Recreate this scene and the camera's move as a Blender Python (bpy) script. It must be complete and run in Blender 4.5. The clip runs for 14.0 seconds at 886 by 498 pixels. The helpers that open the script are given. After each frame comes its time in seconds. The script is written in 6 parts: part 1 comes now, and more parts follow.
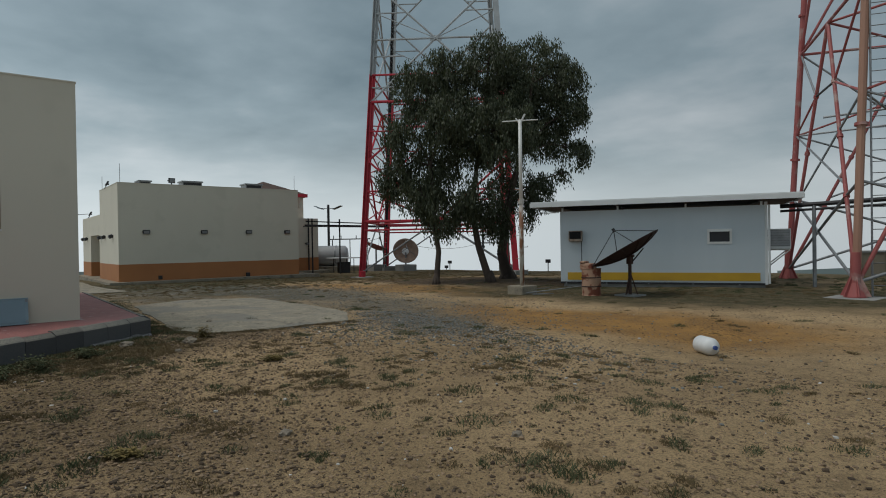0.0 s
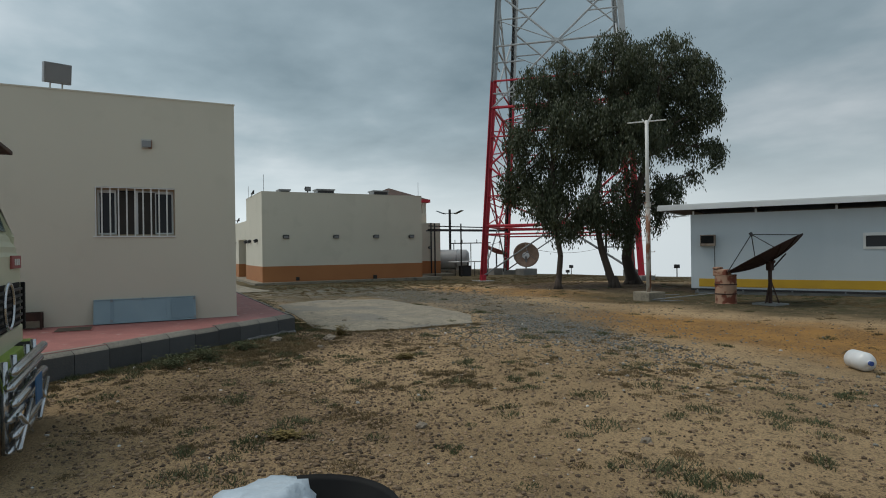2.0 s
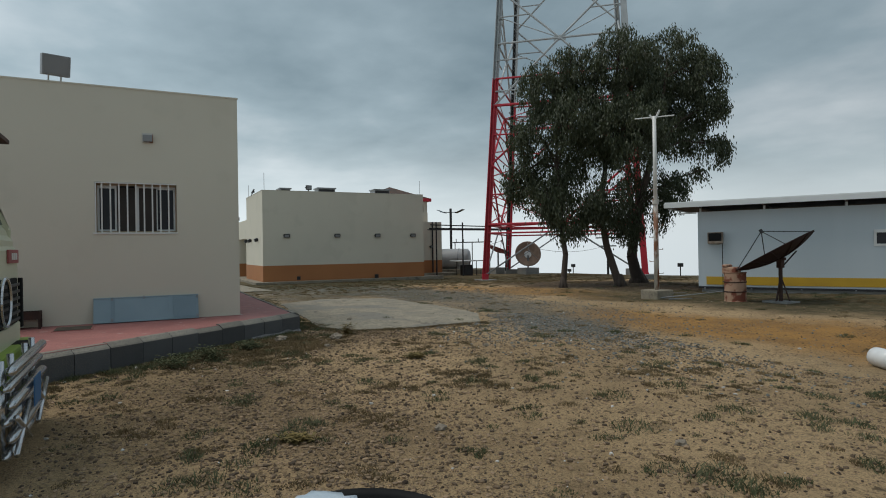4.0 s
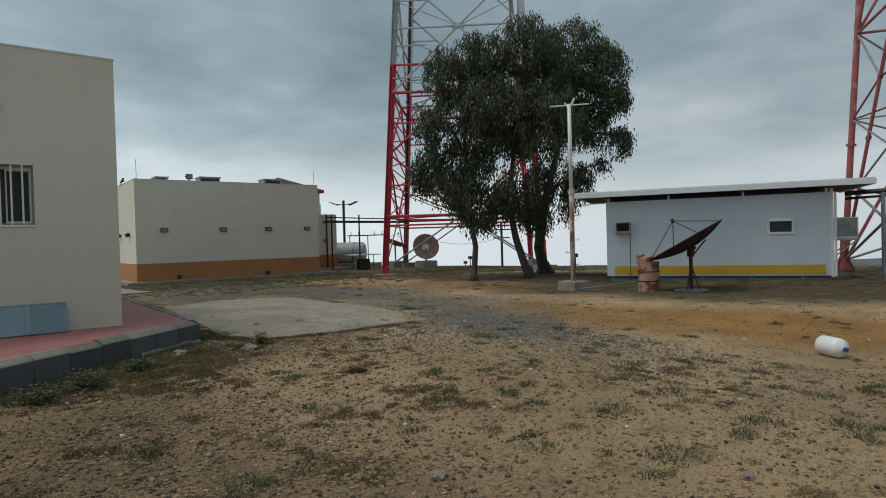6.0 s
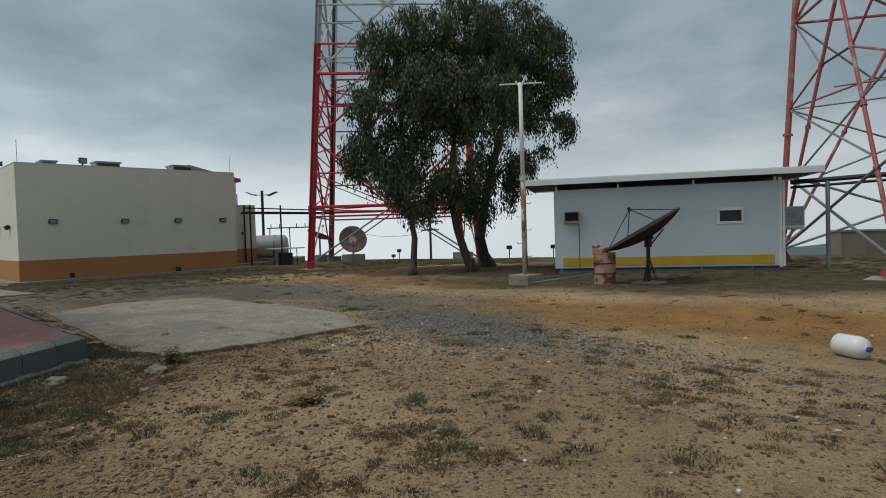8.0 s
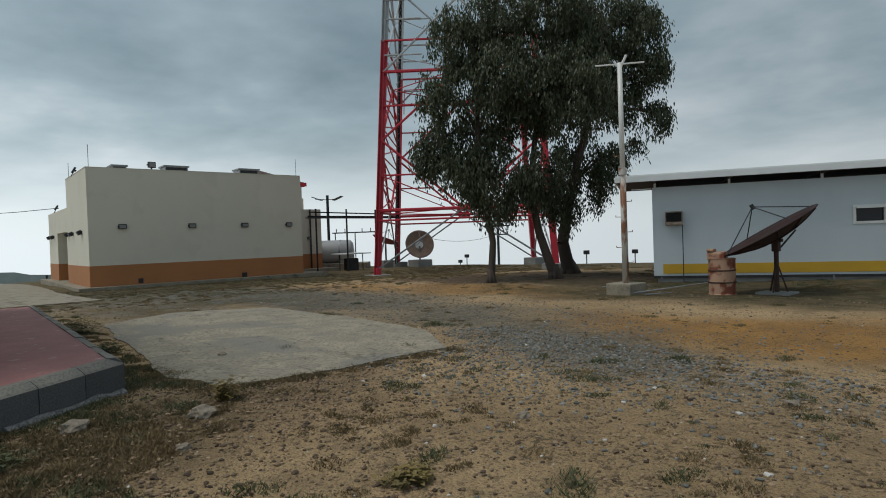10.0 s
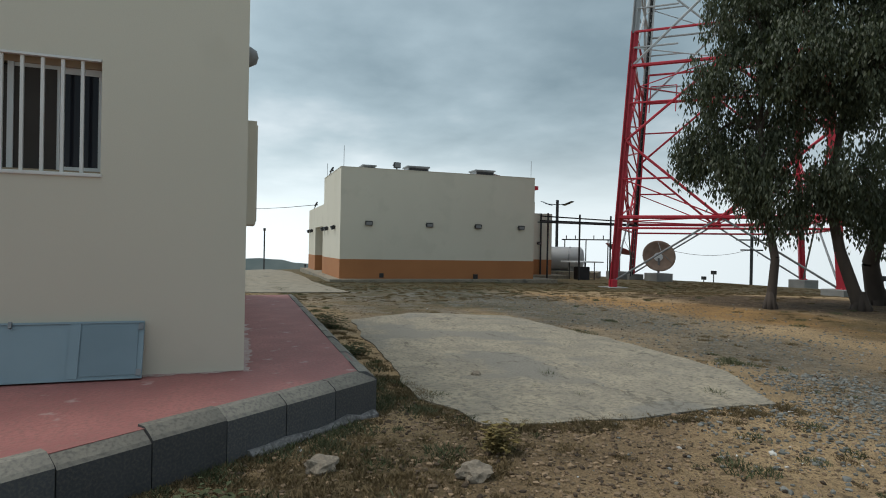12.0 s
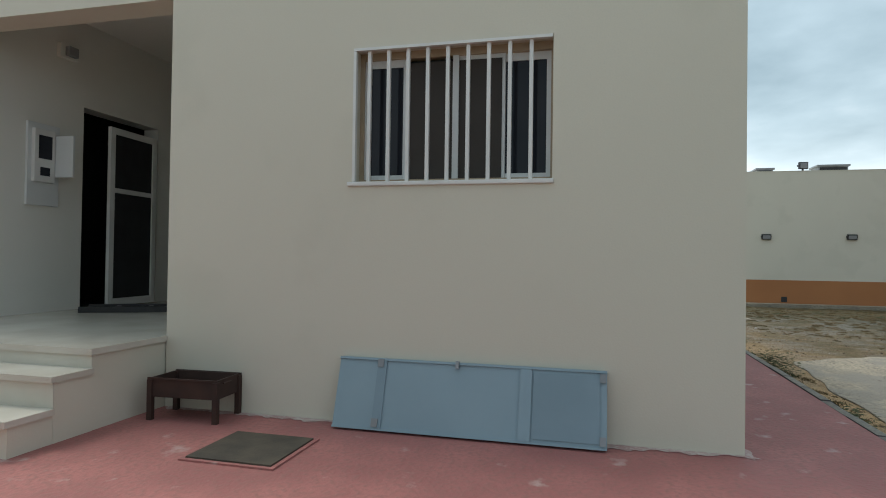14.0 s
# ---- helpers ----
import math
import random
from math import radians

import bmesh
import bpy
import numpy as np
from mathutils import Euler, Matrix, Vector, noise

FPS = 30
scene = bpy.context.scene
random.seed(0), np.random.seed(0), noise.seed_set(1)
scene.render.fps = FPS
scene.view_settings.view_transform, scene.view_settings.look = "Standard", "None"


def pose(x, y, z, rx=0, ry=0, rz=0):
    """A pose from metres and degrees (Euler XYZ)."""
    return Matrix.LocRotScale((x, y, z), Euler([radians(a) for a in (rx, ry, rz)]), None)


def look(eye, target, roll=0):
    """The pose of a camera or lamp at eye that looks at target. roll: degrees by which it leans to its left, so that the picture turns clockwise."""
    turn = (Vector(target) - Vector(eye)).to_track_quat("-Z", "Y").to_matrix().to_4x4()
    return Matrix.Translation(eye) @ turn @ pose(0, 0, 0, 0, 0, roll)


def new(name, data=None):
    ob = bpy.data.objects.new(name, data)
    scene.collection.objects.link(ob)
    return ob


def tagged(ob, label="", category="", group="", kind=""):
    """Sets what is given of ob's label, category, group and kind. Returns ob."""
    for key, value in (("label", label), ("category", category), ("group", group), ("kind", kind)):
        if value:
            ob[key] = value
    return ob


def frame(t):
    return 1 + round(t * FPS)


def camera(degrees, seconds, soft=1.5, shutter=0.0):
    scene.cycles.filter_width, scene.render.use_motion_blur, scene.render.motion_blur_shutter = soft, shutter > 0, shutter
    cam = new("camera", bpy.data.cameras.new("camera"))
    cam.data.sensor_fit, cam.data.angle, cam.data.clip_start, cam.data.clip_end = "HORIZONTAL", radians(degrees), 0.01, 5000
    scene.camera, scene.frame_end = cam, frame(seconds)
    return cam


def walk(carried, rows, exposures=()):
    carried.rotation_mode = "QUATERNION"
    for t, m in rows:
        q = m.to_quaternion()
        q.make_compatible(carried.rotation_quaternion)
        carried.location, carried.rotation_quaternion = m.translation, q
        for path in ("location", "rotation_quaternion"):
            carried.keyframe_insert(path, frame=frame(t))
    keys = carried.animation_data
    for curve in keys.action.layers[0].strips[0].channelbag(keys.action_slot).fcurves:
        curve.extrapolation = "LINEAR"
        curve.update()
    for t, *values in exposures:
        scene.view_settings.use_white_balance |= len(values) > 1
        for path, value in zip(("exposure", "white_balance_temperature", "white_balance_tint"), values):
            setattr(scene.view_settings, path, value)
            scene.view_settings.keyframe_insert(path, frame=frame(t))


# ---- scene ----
cam = camera(73.0, 14.0, soft=1.0)
PATH = [
    (0, (0.122, -0.005, 1.898), (-1.453, 1.227, 1.88), -0.9),
    (0.5, (0.165, -0.088, 1.916), (-1.534, 0.967, 1.908), -0.8),
    (1, (0.251, -0.166, 1.923), (-1.482, 0.833, 1.917), -0.8),
    (1.5, (0.291, -0.202, 1.92), (-1.477, 0.732, 1.923), -0.9),
    (2, (0.285, -0.214, 1.926), (-1.502, 0.684, 1.926), -0.8),
    (2.5, (0.275, -0.211, 1.919), (-1.52, 0.673, 1.92), -0.8),
    (5, (-0.636, -0.28, 1.846), (-2.387, 0.685, 1.842), -1.3),
    (5.5, (-1.074, -0.269, 1.867), (-2.764, 0.801, 1.851), -1.4),
    (6, (-1.523, -0.299, 1.868), (-3.105, 0.924, 1.837), -1.6),
    (6.5, (-1.968, -0.226, 1.837), (-3.429, 1.139, 1.792), -1.6),
    (7, (-2.407, -0.085, 1.843), (-3.803, 1.345, 1.785), -1.9),
    (9.5, (-4.516, 1.003, 1.735), (-6.006, 2.336, 1.678), -1.8),
    (10, (-4.951, 1.148, 1.755), (-6.492, 2.422, 1.719), -2.0),
    (10.5, (-5.384, 1.279, 1.76), (-6.963, 2.506, 1.748), -1.4),
    (11, (-5.787, 1.278, 1.742), (-7.454, 2.382, 1.751), 1.1),
    (11.5, (-6.225, 1.303, 1.714), (-7.991, 2.241, 1.71), 1.2),
    (12, (-6.695, 1.345, 1.736), (-8.586, 1.994, 1.728), 1.1),
    (12.5, (-7.106, 1.242, 1.747), (-9.071, 1.616, 1.75), 0.9),
    (13, (-7.535, 1.138, 1.728), (-9.532, 1.235, 1.743), 1.0),
    (13.5, (-7.928, 0.895, 1.731), (-9.908, 0.616, 1.760), 1.05),
    (14, (-8.258, 0.588, 1.755), (-10.198, 0.099, 1.785), 0.8),
]
LIGHT = [(0, -0.25), (1.5, -0.04), (2.5, -0.06), (5, 0.05), (6.5, 0.0), (10, 0.0), (10.5, -0.06), (11.5, 0.15), (12, 0.3), (12.5, 0.2), (13, 0.36), (13.5, 0.54), (14, 0.8)]
walk(cam, [(t, look(eye, target, roll)) for t, eye, target, roll in PATH], LIGHT)

# ---------- light ----------
world = bpy.data.worlds.new("sky")
scene.world = world
world.use_nodes = True
wn, wl = world.node_tree.nodes, world.node_tree.links
wn.clear()


def wnode(kind, **values):
    n = wn.new(kind)
    for key, value in values.items():
        n.inputs[key].default_value = value
    return n


def wmath(op, a, b=None, clamp=False):
    n = wn.new("ShaderNodeMath")
    n.operation, n.use_clamp = op, clamp
    for i, v in enumerate((a, b)):
        if v is None:
            continue
        if isinstance(v, (int, float)):
            n.inputs[i].default_value = v
        else:
            wl.new(v, n.inputs[i])
    return n.outputs[0]


SUN_EL, SUN_AZ = 63, 207
nishita = wn.new("ShaderNodeTexSky")
nishita.sky_type, nishita.sun_disc = "NISHITA", False
nishita.sun_elevation, nishita.sun_rotation = radians(SUN_EL), radians(SUN_AZ)
nishita.dust_density = 3.0
coord = wn.new("ShaderNodeTexCoord")
split = wn.new("ShaderNodeSeparateXYZ")
wl.new(coord.outputs["Generated"], split.inputs[0])
height = wmath("MAXIMUM", split.outputs[2], 0.0)
# cloud sheet: directions laid out on a flat layer overhead
deep = wmath("ADD", height, 0.16)
flat = wn.new("ShaderNodeCombineXYZ")
wl.new(wmath("DIVIDE", split.outputs[0], deep), flat.inputs[0])
wl.new(wmath("DIVIDE", split.outputs[1], deep), flat.inputs[1])
big = wnode("ShaderNodeTexNoise", Scale=0.55, Detail=5.0, Roughness=0.5)
fine = wnode("ShaderNodeTexNoise", Scale=1.7, Detail=6.0, Roughness=0.55)
shift = wn.new("ShaderNodeMapping")
shift.inputs["Location"].default_value = (3.7, 1.9, 0)
wl.new(flat.outputs[0], shift.inputs[0])
wl.new(shift.outputs[0], big.inputs["Vector"])
wl.new(shift.outputs[0], fine.inputs["Vector"])
cloud = wmath("ADD", wmath("MULTIPLY", big.outputs["Fac"], 0.72), wmath("MULTIPLY", fine.outputs["Fac"], 0.28))
ramp = wn.new("ShaderNodeValToRGB")
wl.new(cloud, ramp.inputs[0])
for e, (p, c) in zip((ramp.color_ramp.elements[0], ramp.color_ramp.elements[1], ramp.color_ramp.elements.new(0.5)),
                     ((0.37, (0.138, 0.190, 0.208, 1)), (0.62, (0.69, 0.785, 0.82, 1)), (0.49, (0.240, 0.306, 0.330, 1)))):
    e.position, e.color = p, c
# haze: pale towards and below the horizon
haze = wn.new("ShaderNodeMapRange")
haze.interpolation_type = "SMOOTHSTEP"
for key, v in (("From Min", 0.0), ("From Max", 0.24), ("To Min", 1.0), ("To Max", 0.0)):
    haze.inputs[key].default_value = v
wl.new(height, haze.inputs["Value"])
blend = wn.new("ShaderNodeMixRGB")
wl.new(wmath("POWER", haze.outputs[0], 1.5), blend.inputs[0])
wl.new(ramp.outputs[0], blend.inputs[1])
blend.inputs[2].default_value = (0.645, 0.715, 0.745, 1)
# the cover thins towards one side of the sky
slant = wn.new("ShaderNodeVectorMath")
slant.operation = "DOT_PRODUCT"
wl.new(coord.outputs["Generated"], slant.inputs[0])
slant.inputs[1].default_value = (-0.20, -0.30, 0.12)
thin = wn.new("ShaderNodeMixRGB")
thin.blend_type = "MULTIPLY"
thin.inputs[0].default_value = 1.0
wl.new(blend.outputs[0], thin.inputs[1])
wl.new(wmath("ADD", slant.outputs["Value"], 1.06), thin.inputs[2])
blue = wn.new("ShaderNodeMixRGB")
blue.blend_type = "ADD"
blue.inputs[0].default_value = 0.02
wl.new(thin.outputs[0], blue.inputs[1])
wl.new(nishita.outputs[0], blue.inputs[2])
back = wnode("ShaderNodeBackground", Strength=1.0)
wl.new(blue.outputs[0], back.inputs["Color"])
wl.new(back.outputs[0], wn.new("ShaderNodeOutputWorld").inputs[0])

sun = new("sun", bpy.data.lights.new("sun", "SUN"))
sun.data.energy, sun.data.angle, sun.data.color = 1.3, radians(25), (1.0, 0.95, 0.87)
sun_from = Vector((-0.25, -0.5, 1.1))
sun.matrix_world = look(sun_from * 40, (0, 0, 0))


# ---------- materials ----------
def material(name, colours, rough=0.8, scale=3.0, fine=60.0, bump=0.15, depth=0.01, metal=0.0, streak=0.0,
             stain=None, stain_scale=1.2, stain_amount=0.0, random_tint=0.0, coord_kind="Object", spec=0.5):
    """Surface of mixed colours: broad patches, fine grain, optional stains and vertical streaks."""
    m = bpy.data.materials.new(name)
    m.use_nodes = True
    n, l = m.node_tree.nodes, m.node_tree.links
    bsdf = n["Principled BSDF"]
    bsdf.inputs["Roughness"].default_value = rough
    bsdf.inputs["Metallic"].default_value = metal
    bsdf.inputs["Specular IOR Level"].default_value = spec
    tc = n.new("ShaderNodeTexCoord")
    vec = tc.outputs[coord_kind]
    if streak:
        mp = n.new("ShaderNodeMapping")
        mp.inputs["Scale"].default_value = (1, 1, streak)
        l.new(vec, mp.inputs[0])
        vec = mp.outputs[0]

    def noise_at(s, det, v):
        t = n.new("ShaderNodeTexNoise")
        t.inputs["Scale"].default_value, t.inputs["Detail"].default_value = s, det
        l.new(v, t.inputs["Vector"])
        return t.outputs["Fac"]

    def mix(fac, a, b, kind="MIX"):
        x = n.new("ShaderNodeMixRGB")
        x.blend_type = kind
        for i, v in enumerate((fac, a, b)):
            if isinstance(v, (int, float)):
                x.inputs[i].default_value = v
            elif isinstance(v, tuple):
                x.inputs[i].default_value = (*v, 1)
            else:
                l.new(v, x.inputs[i])
        return x.outputs[0]

    def sharpen(v, lo, hi):
        r = n.new("ShaderNodeMapRange")
        r.inputs["From Min"].default_value, r.inputs["From Max"].default_value = lo, hi
        l.new(v, r.inputs["Value"])
        return r.outputs[0]

    broad, grain = noise_at(scale, 5, vec), noise_at(fine, 3, tc.outputs[coord_kind])
    col = mix(sharpen(broad, 0.35, 0.65), colours[0], colours[1])
    if len(colours) > 2:
        col = mix(sharpen(grain, 0.45, 0.7), col, colours[2])
    if stain:
        blot = noise_at(stain_scale, 8, vec)
        col = mix(sharpen(blot, 0.62 - 0.3 * stain_amount, 0.70 - 0.3 * stain_amount), col, stain)
    if random_tint:
        info = n.new("ShaderNodeObjectInfo")
        hsv = n.new("ShaderNodeHueSaturation")
        r = n.new("ShaderNodeMapRange")
        r.inputs["To Min"].default_value, r.inputs["To Max"].default_value = 1 - random_tint, 1 + random_tint
        l.new(info.outputs["Random"], r.inputs["Value"])
        l.new(r.outputs[0], hsv.inputs["Value"])
        l.new(col, hsv.inputs["Color"])
        col = hsv.outputs[0]
    l.new(col, bsdf.inputs["Base Color"])
    if bump:
        b = n.new("ShaderNodeBump")
        b.inputs["Strength"].default_value, b.inputs["Distance"].default_value = bump, depth
        add = n.new("ShaderNodeMath")
        add.operation = "ADD"
        l.new(broad, add.inputs[0])
        l.new(grain, add.inputs[1])
        l.new(add.outputs[0], b.inputs["Height"])
        l.new(b.outputs[0], bsdf.inputs["Normal"])
    return m


CREAM = material("cream_plaster", [(0.62, 0.585, 0.49), (0.59, 0.555, 0.465), (0.60, 0.57, 0.48)], 0.85, 0.5, 90, 0.12, 0.006, stain=(0.575, 0.545, 0.455), stain_scale=0.9, stain_amount=0.2)
WHITE_PLASTER = material("white_plaster", [(0.72, 0.71, 0.66), (0.68, 0.67, 0.62)], 0.85, 0.7, 90, 0.12, 0.006)
ORANGE = material("orange_plaster", [(0.40, 0.17, 0.065), (0.36, 0.15, 0.058)], 0.85, 0.6, 80, 0.12, 0.006)
FASCIA = material("white_sheet_metal", [(0.66, 0.68, 0.68), (0.58, 0.60, 0.60)], 0.5, 0.8, 40, 0.03, 0.003)
CABIN = material("white_panel", [(0.52, 0.575, 0.61), (0.47, 0.53, 0.565)], 0.6, 0.6, 50, 0.04, 0.004, streak=0.2)
YELLOW = material("yellow_paint", [(0.55, 0.33, 0.02), (0.47, 0.28, 0.02)], 0.6, 1.2, 60, 0.05, 0.003)
SOFFIT = material("brown_soffit", [(0.10, 0.06, 0.045), (0.07, 0.045, 0.035)], 0.8, 2, 40, 0.1, 0.004)
RED_PAVE = material("red_pavement_paint", [(0.40, 0.155, 0.14), (0.31, 0.115, 0.108), (0.28, 0.125, 0.11)], 0.7, 2.4, 35, 0.6, 0.01,
                    stain=(0.44, 0.29, 0.265), stain_scale=5.0, stain_amount=-0.10)
KERB_TOP = material("pale_kerb_top", [(0.26, 0.24, 0.20), (0.19, 0.178, 0.155), (0.15, 0.14, 0.125)], 0.9, 3.0, 45, 0.5, 0.008,
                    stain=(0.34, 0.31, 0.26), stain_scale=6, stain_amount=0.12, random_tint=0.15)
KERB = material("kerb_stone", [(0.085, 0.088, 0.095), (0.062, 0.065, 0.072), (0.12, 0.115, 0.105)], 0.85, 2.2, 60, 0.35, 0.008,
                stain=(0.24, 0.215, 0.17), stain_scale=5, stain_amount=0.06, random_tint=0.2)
CONCRETE = material("pale_concrete", [(0.325, 0.285, 0.215), (0.25, 0.218, 0.165), (0.18, 0.162, 0.13)], 0.95, 2.2, 28, 0.9, 0.02,
                    stain=(0.135, 0.125, 0.105), stain_scale=3.2, stain_amount=0.10)
GREY_CONC = material("grey_concrete", [(0.30, 0.30, 0.285), (0.23, 0.23, 0.22)], 0.9, 2, 50, 0.3, 0.008)
BLUE_STEEL = material("blue_grey_painted_steel", [(0.24, 0.33, 0.38), (0.215, 0.30, 0.35)], 0.45, 1.5, 70, 0.03, 0.002)
BLUE_DARK = material("worn_blue_steel", [(0.20, 0.28, 0.33), (0.18, 0.255, 0.30)], 0.5, 2.5, 70, 0.03, 0.002)
WHITE_PAINT = material("white_gloss_paint", [(0.68, 0.68, 0.66), (0.62, 0.62, 0.60)], 0.4, 3, 80, 0.04, 0.002)
FRAME_WOOD = material("beige_window_frame", [(0.42, 0.33, 0.23), (0.36, 0.28, 0.19)], 0.6, 5, 60, 0.1, 0.003)
SCREEN = material("brown_screen", [(0.050, 0.043, 0.038), (0.042, 0.036, 0.032)], 0.85, 3, 90, 0.05, 0.002)
RUST_STEEL = material("brown_rusted_steel", [(0.055, 0.026, 0.018), (0.035, 0.018, 0.014)], 0.75, 6, 90, 0.2, 0.003)
DARK_METAL = material("dark_metal", [(0.035, 0.035, 0.038), (0.025, 0.025, 0.027)], 0.5, 5, 80, 0.05, 0.002, metal=0.3)
GALV = material("galvanised_steel", [(0.30, 0.31, 0.32), (0.22, 0.23, 0.24)], 0.5, 4, 60, 0.05, 0.002, metal=0.5)
TOWER_RED = material("red_tower_paint", [(0.55, 0.028, 0.05), (0.45, 0.024, 0.042)], 0.5, 1.5, 40, 0.05, 0.003)
TOWER_WHITE = material("white_tower_paint", [(0.46, 0.48, 0.49), (0.38, 0.40, 0.41)], 0.5, 1.5, 40, 0.05, 0.003)
PALE_RED = material("faded_red_paint", [(0.36, 0.095, 0.09), (0.29, 0.075, 0.07)], 0.6, 1.5, 40, 0.05, 0.003,
                    stain=(0.38, 0.24, 0.215), stain_scale=1.5, stain_amount=0.2)
TAN_STEEL = material("faded_orange_steel", [(0.36, 0.20, 0.14), (0.29, 0.15, 0.10)], 0.6, 1.2, 40, 0.05, 0.003, streak=0.2)
BARK = material("eucalyptus_bark", [(0.075, 0.055, 0.042), (0.045, 0.034, 0.028)], 0.9, 3, 40, 0.5, 0.02, streak=0.25)
POLE_RUST = material("rusty_white_pole", [(0.52, 0.50, 0.46), (0.46, 0.44, 0.40)], 0.6, 4, 60, 0.1, 0.003, streak=0.3,
                     stain=(0.20, 0.085, 0.04), stain_scale=5.0, stain_amount=0.5)
DRUM = material("rusty_pink_drum", [(0.40, 0.25, 0.17), (0.34, 0.20, 0.13)], 0.7, 3, 60, 0.1, 0.004,
                stain=(0.17, 0.045, 0.022), stain_scale=3.4, stain_amount=0.45)
DISH_RUST = material("dark_red_mesh_dish", [(0.034, 0.011, 0.010), (0.022, 0.008, 0.008)], 0.7, 3, 60, 0.1, 0.003)
BLACK = material("black_rubber", [(0.008, 0.008, 0.009), (0.014, 0.014, 0.014)], 0.75, 5, 60, 0.1, 0.004, spec=0.2)
PLASTIC = material("white_plastic", [(0.75, 0.76, 0.76), (0.70, 0.71, 0.72)], 0.35, 3, 40, 0.02, 0.002)
BAG = material("blue_white_plastic_bag", [(0.40, 0.49, 0.57), (0.56, 0.63, 0.69)], 0.35, 4, 30, 0.3, 0.02)
TANK = material("pale_grey_tank", [(0.42, 0.43, 0.44), (0.36, 0.37, 0.38)], 0.5, 1, 30, 0.05, 0.004)
MARBLE = material("cream_marble", [(0.60, 0.57, 0.50), (0.52, 0.49, 0.42)], 0.25, 2.5, 30, 0.03, 0.002)
TRUCK_PAINT = material("cream_truck_paint", [(0.60, 0.60, 0.44), (0.56, 0.56, 0.41)], 0.35, 1, 60, 0.02, 0.002)
TRUCK_GREEN = material("lime_green_paint", [(0.27, 0.40, 0.03), (0.23, 0.35, 0.03)], 0.4, 2, 60, 0.02, 0.002)
GREY_STEEL = material("grey_painted_steel", [(0.16, 0.165, 0.16), (0.12, 0.125, 0.12)], 0.6, 3, 60, 0.05, 0.002)
CHROME = material("chrome", [(0.62, 0.63, 0.65), (0.55, 0.56, 0.58)], 0.25, 4, 60, 0.02, 0.002, metal=0.9)
HILL = material("hazy_scrub_hill", [(0.10, 0.13, 0.13), (0.14, 0.165, 0.16)], 1.0, 0.03, 0.4, 0, 0.1)
# near-black colour that stands for the shade of unlit rooms
INSIDE_SHADE = material("interior_shade", [(0.02, 0.02, 0.022), (0.03, 0.03, 0.03)], 0.9, 1, 20, 0, 0.01)


def glass_material(name, tint, rough=0.05):
    m = bpy.data.materials.new(name)
    m.use_nodes = True
    b = m.node_tree.nodes["Principled BSDF"]
    b.inputs["Base Color"].default_value = (*tint, 1)
    b.inputs["Roughness"].default_value = rough
    b.inputs["IOR"].default_value = 1.5
    b.inputs["Specular IOR Level"].default_value = 0.18
    return m


GLASS = glass_material("dark_window_glass", (0.018, 0.02, 0.026))
LAMP_GLASS = glass_material("lamp_glass", (0.25, 0.26, 0.27), 0.2)
WINDSCREEN = glass_material("windscreen_glass", (0.10, 0.15, 0.14))


# ---------- mesh helpers ----------
def box(bm, x0, x1, y0, y1, z0, z1, bevel=0.0):
    m = Matrix.Translation(((x0 + x1) / 2, (y0 + y1) / 2, (z0 + z1) / 2)) @ Matrix.Diagonal((abs(x1 - x0), abs(y1 - y0), abs(z1 - z0), 1))
    made = bmesh.ops.create_cube(bm, size=1, matrix=m)
    if bevel:
        edges = list({e for v in made["verts"] for e in v.link_edges})
        bmesh.ops.bevel(bm, geom=edges, offset=bevel, segments=2, affect="EDGES", profile=0.6)
    return bm


def tube(bm, a, b, r0, r1=None, seg=8, caps=True):
    a, b = Vector(a), Vector(b)
    d = b - a
    m = Matrix.Translation((a + b) / 2) @ d.to_track_quat("Z", "Y").to_matrix().to_4x4()
    bmesh.ops.create_cone(bm, cap_ends=caps, segments=seg, radius1=r0, radius2=r0 if r1 is None else r1, depth=d.length, matrix=m)
    return bm


def lathe(bm, profile, seg=24, m=Matrix.Identity(4)):
    rings = []
    for r, z in profile:
        rings.append([bm.verts.new(m @ Vector((r * math.cos(2 * math.pi * i / seg), r * math.sin(2 * math.pi * i / seg), z))) for i in range(seg)])
    for a, b in zip(rings, rings[1:]):
        for i in range(seg):
            bm.faces.new((a[i], a[(i + 1) % seg], b[(i + 1) % seg], b[i]))
    for ring, flip in ((rings[0], True), (rings[-1], False)):
        if (ring[0].co - ring[seg // 2].co).length > 1e-4:
            bm.faces.new(ring[::-1] if flip else ring)
    return bm


def prism(bm, outline, z0, z1, m=Matrix.Identity(4)):
    """A flat outline, run from z0 to z1."""
    low = [bm.verts.new(m @ Vector((x, y, z0))) for x, y in outline]
    high = [bm.verts.new(m @ Vector((x, y, z1))) for x, y in outline]
    bm.faces.new(low[::-1]), bm.faces.new(high)
    k = len(outline)
    for i in range(k):
        bm.faces.new((low[i], low[(i + 1) % k], high[(i + 1) % k], high[i]))
    return bm


def part(name, bm, mat, parent=None, label="", smooth=False, at=None):
    mesh = bpy.data.meshes.new(name)
    bmesh.ops.recalc_face_normals(bm, faces=bm.faces)
    bm.to_mesh(mesh)
    bm.free()
    for p in mesh.polygons:
        p.use_smooth = smooth
    mesh.materials.append(mat)
    ob = new(name, mesh)
    ob.parent = parent
    if at is not None:
        ob.matrix_basis = at
    return tagged(ob, label)


def thing(name, m, label, category, group="", kind=""):
    ob = new(name)
    ob.matrix_basis = m
    return tagged(ob, label, category, group, kind)


def bm_new():
    return bmesh.new()


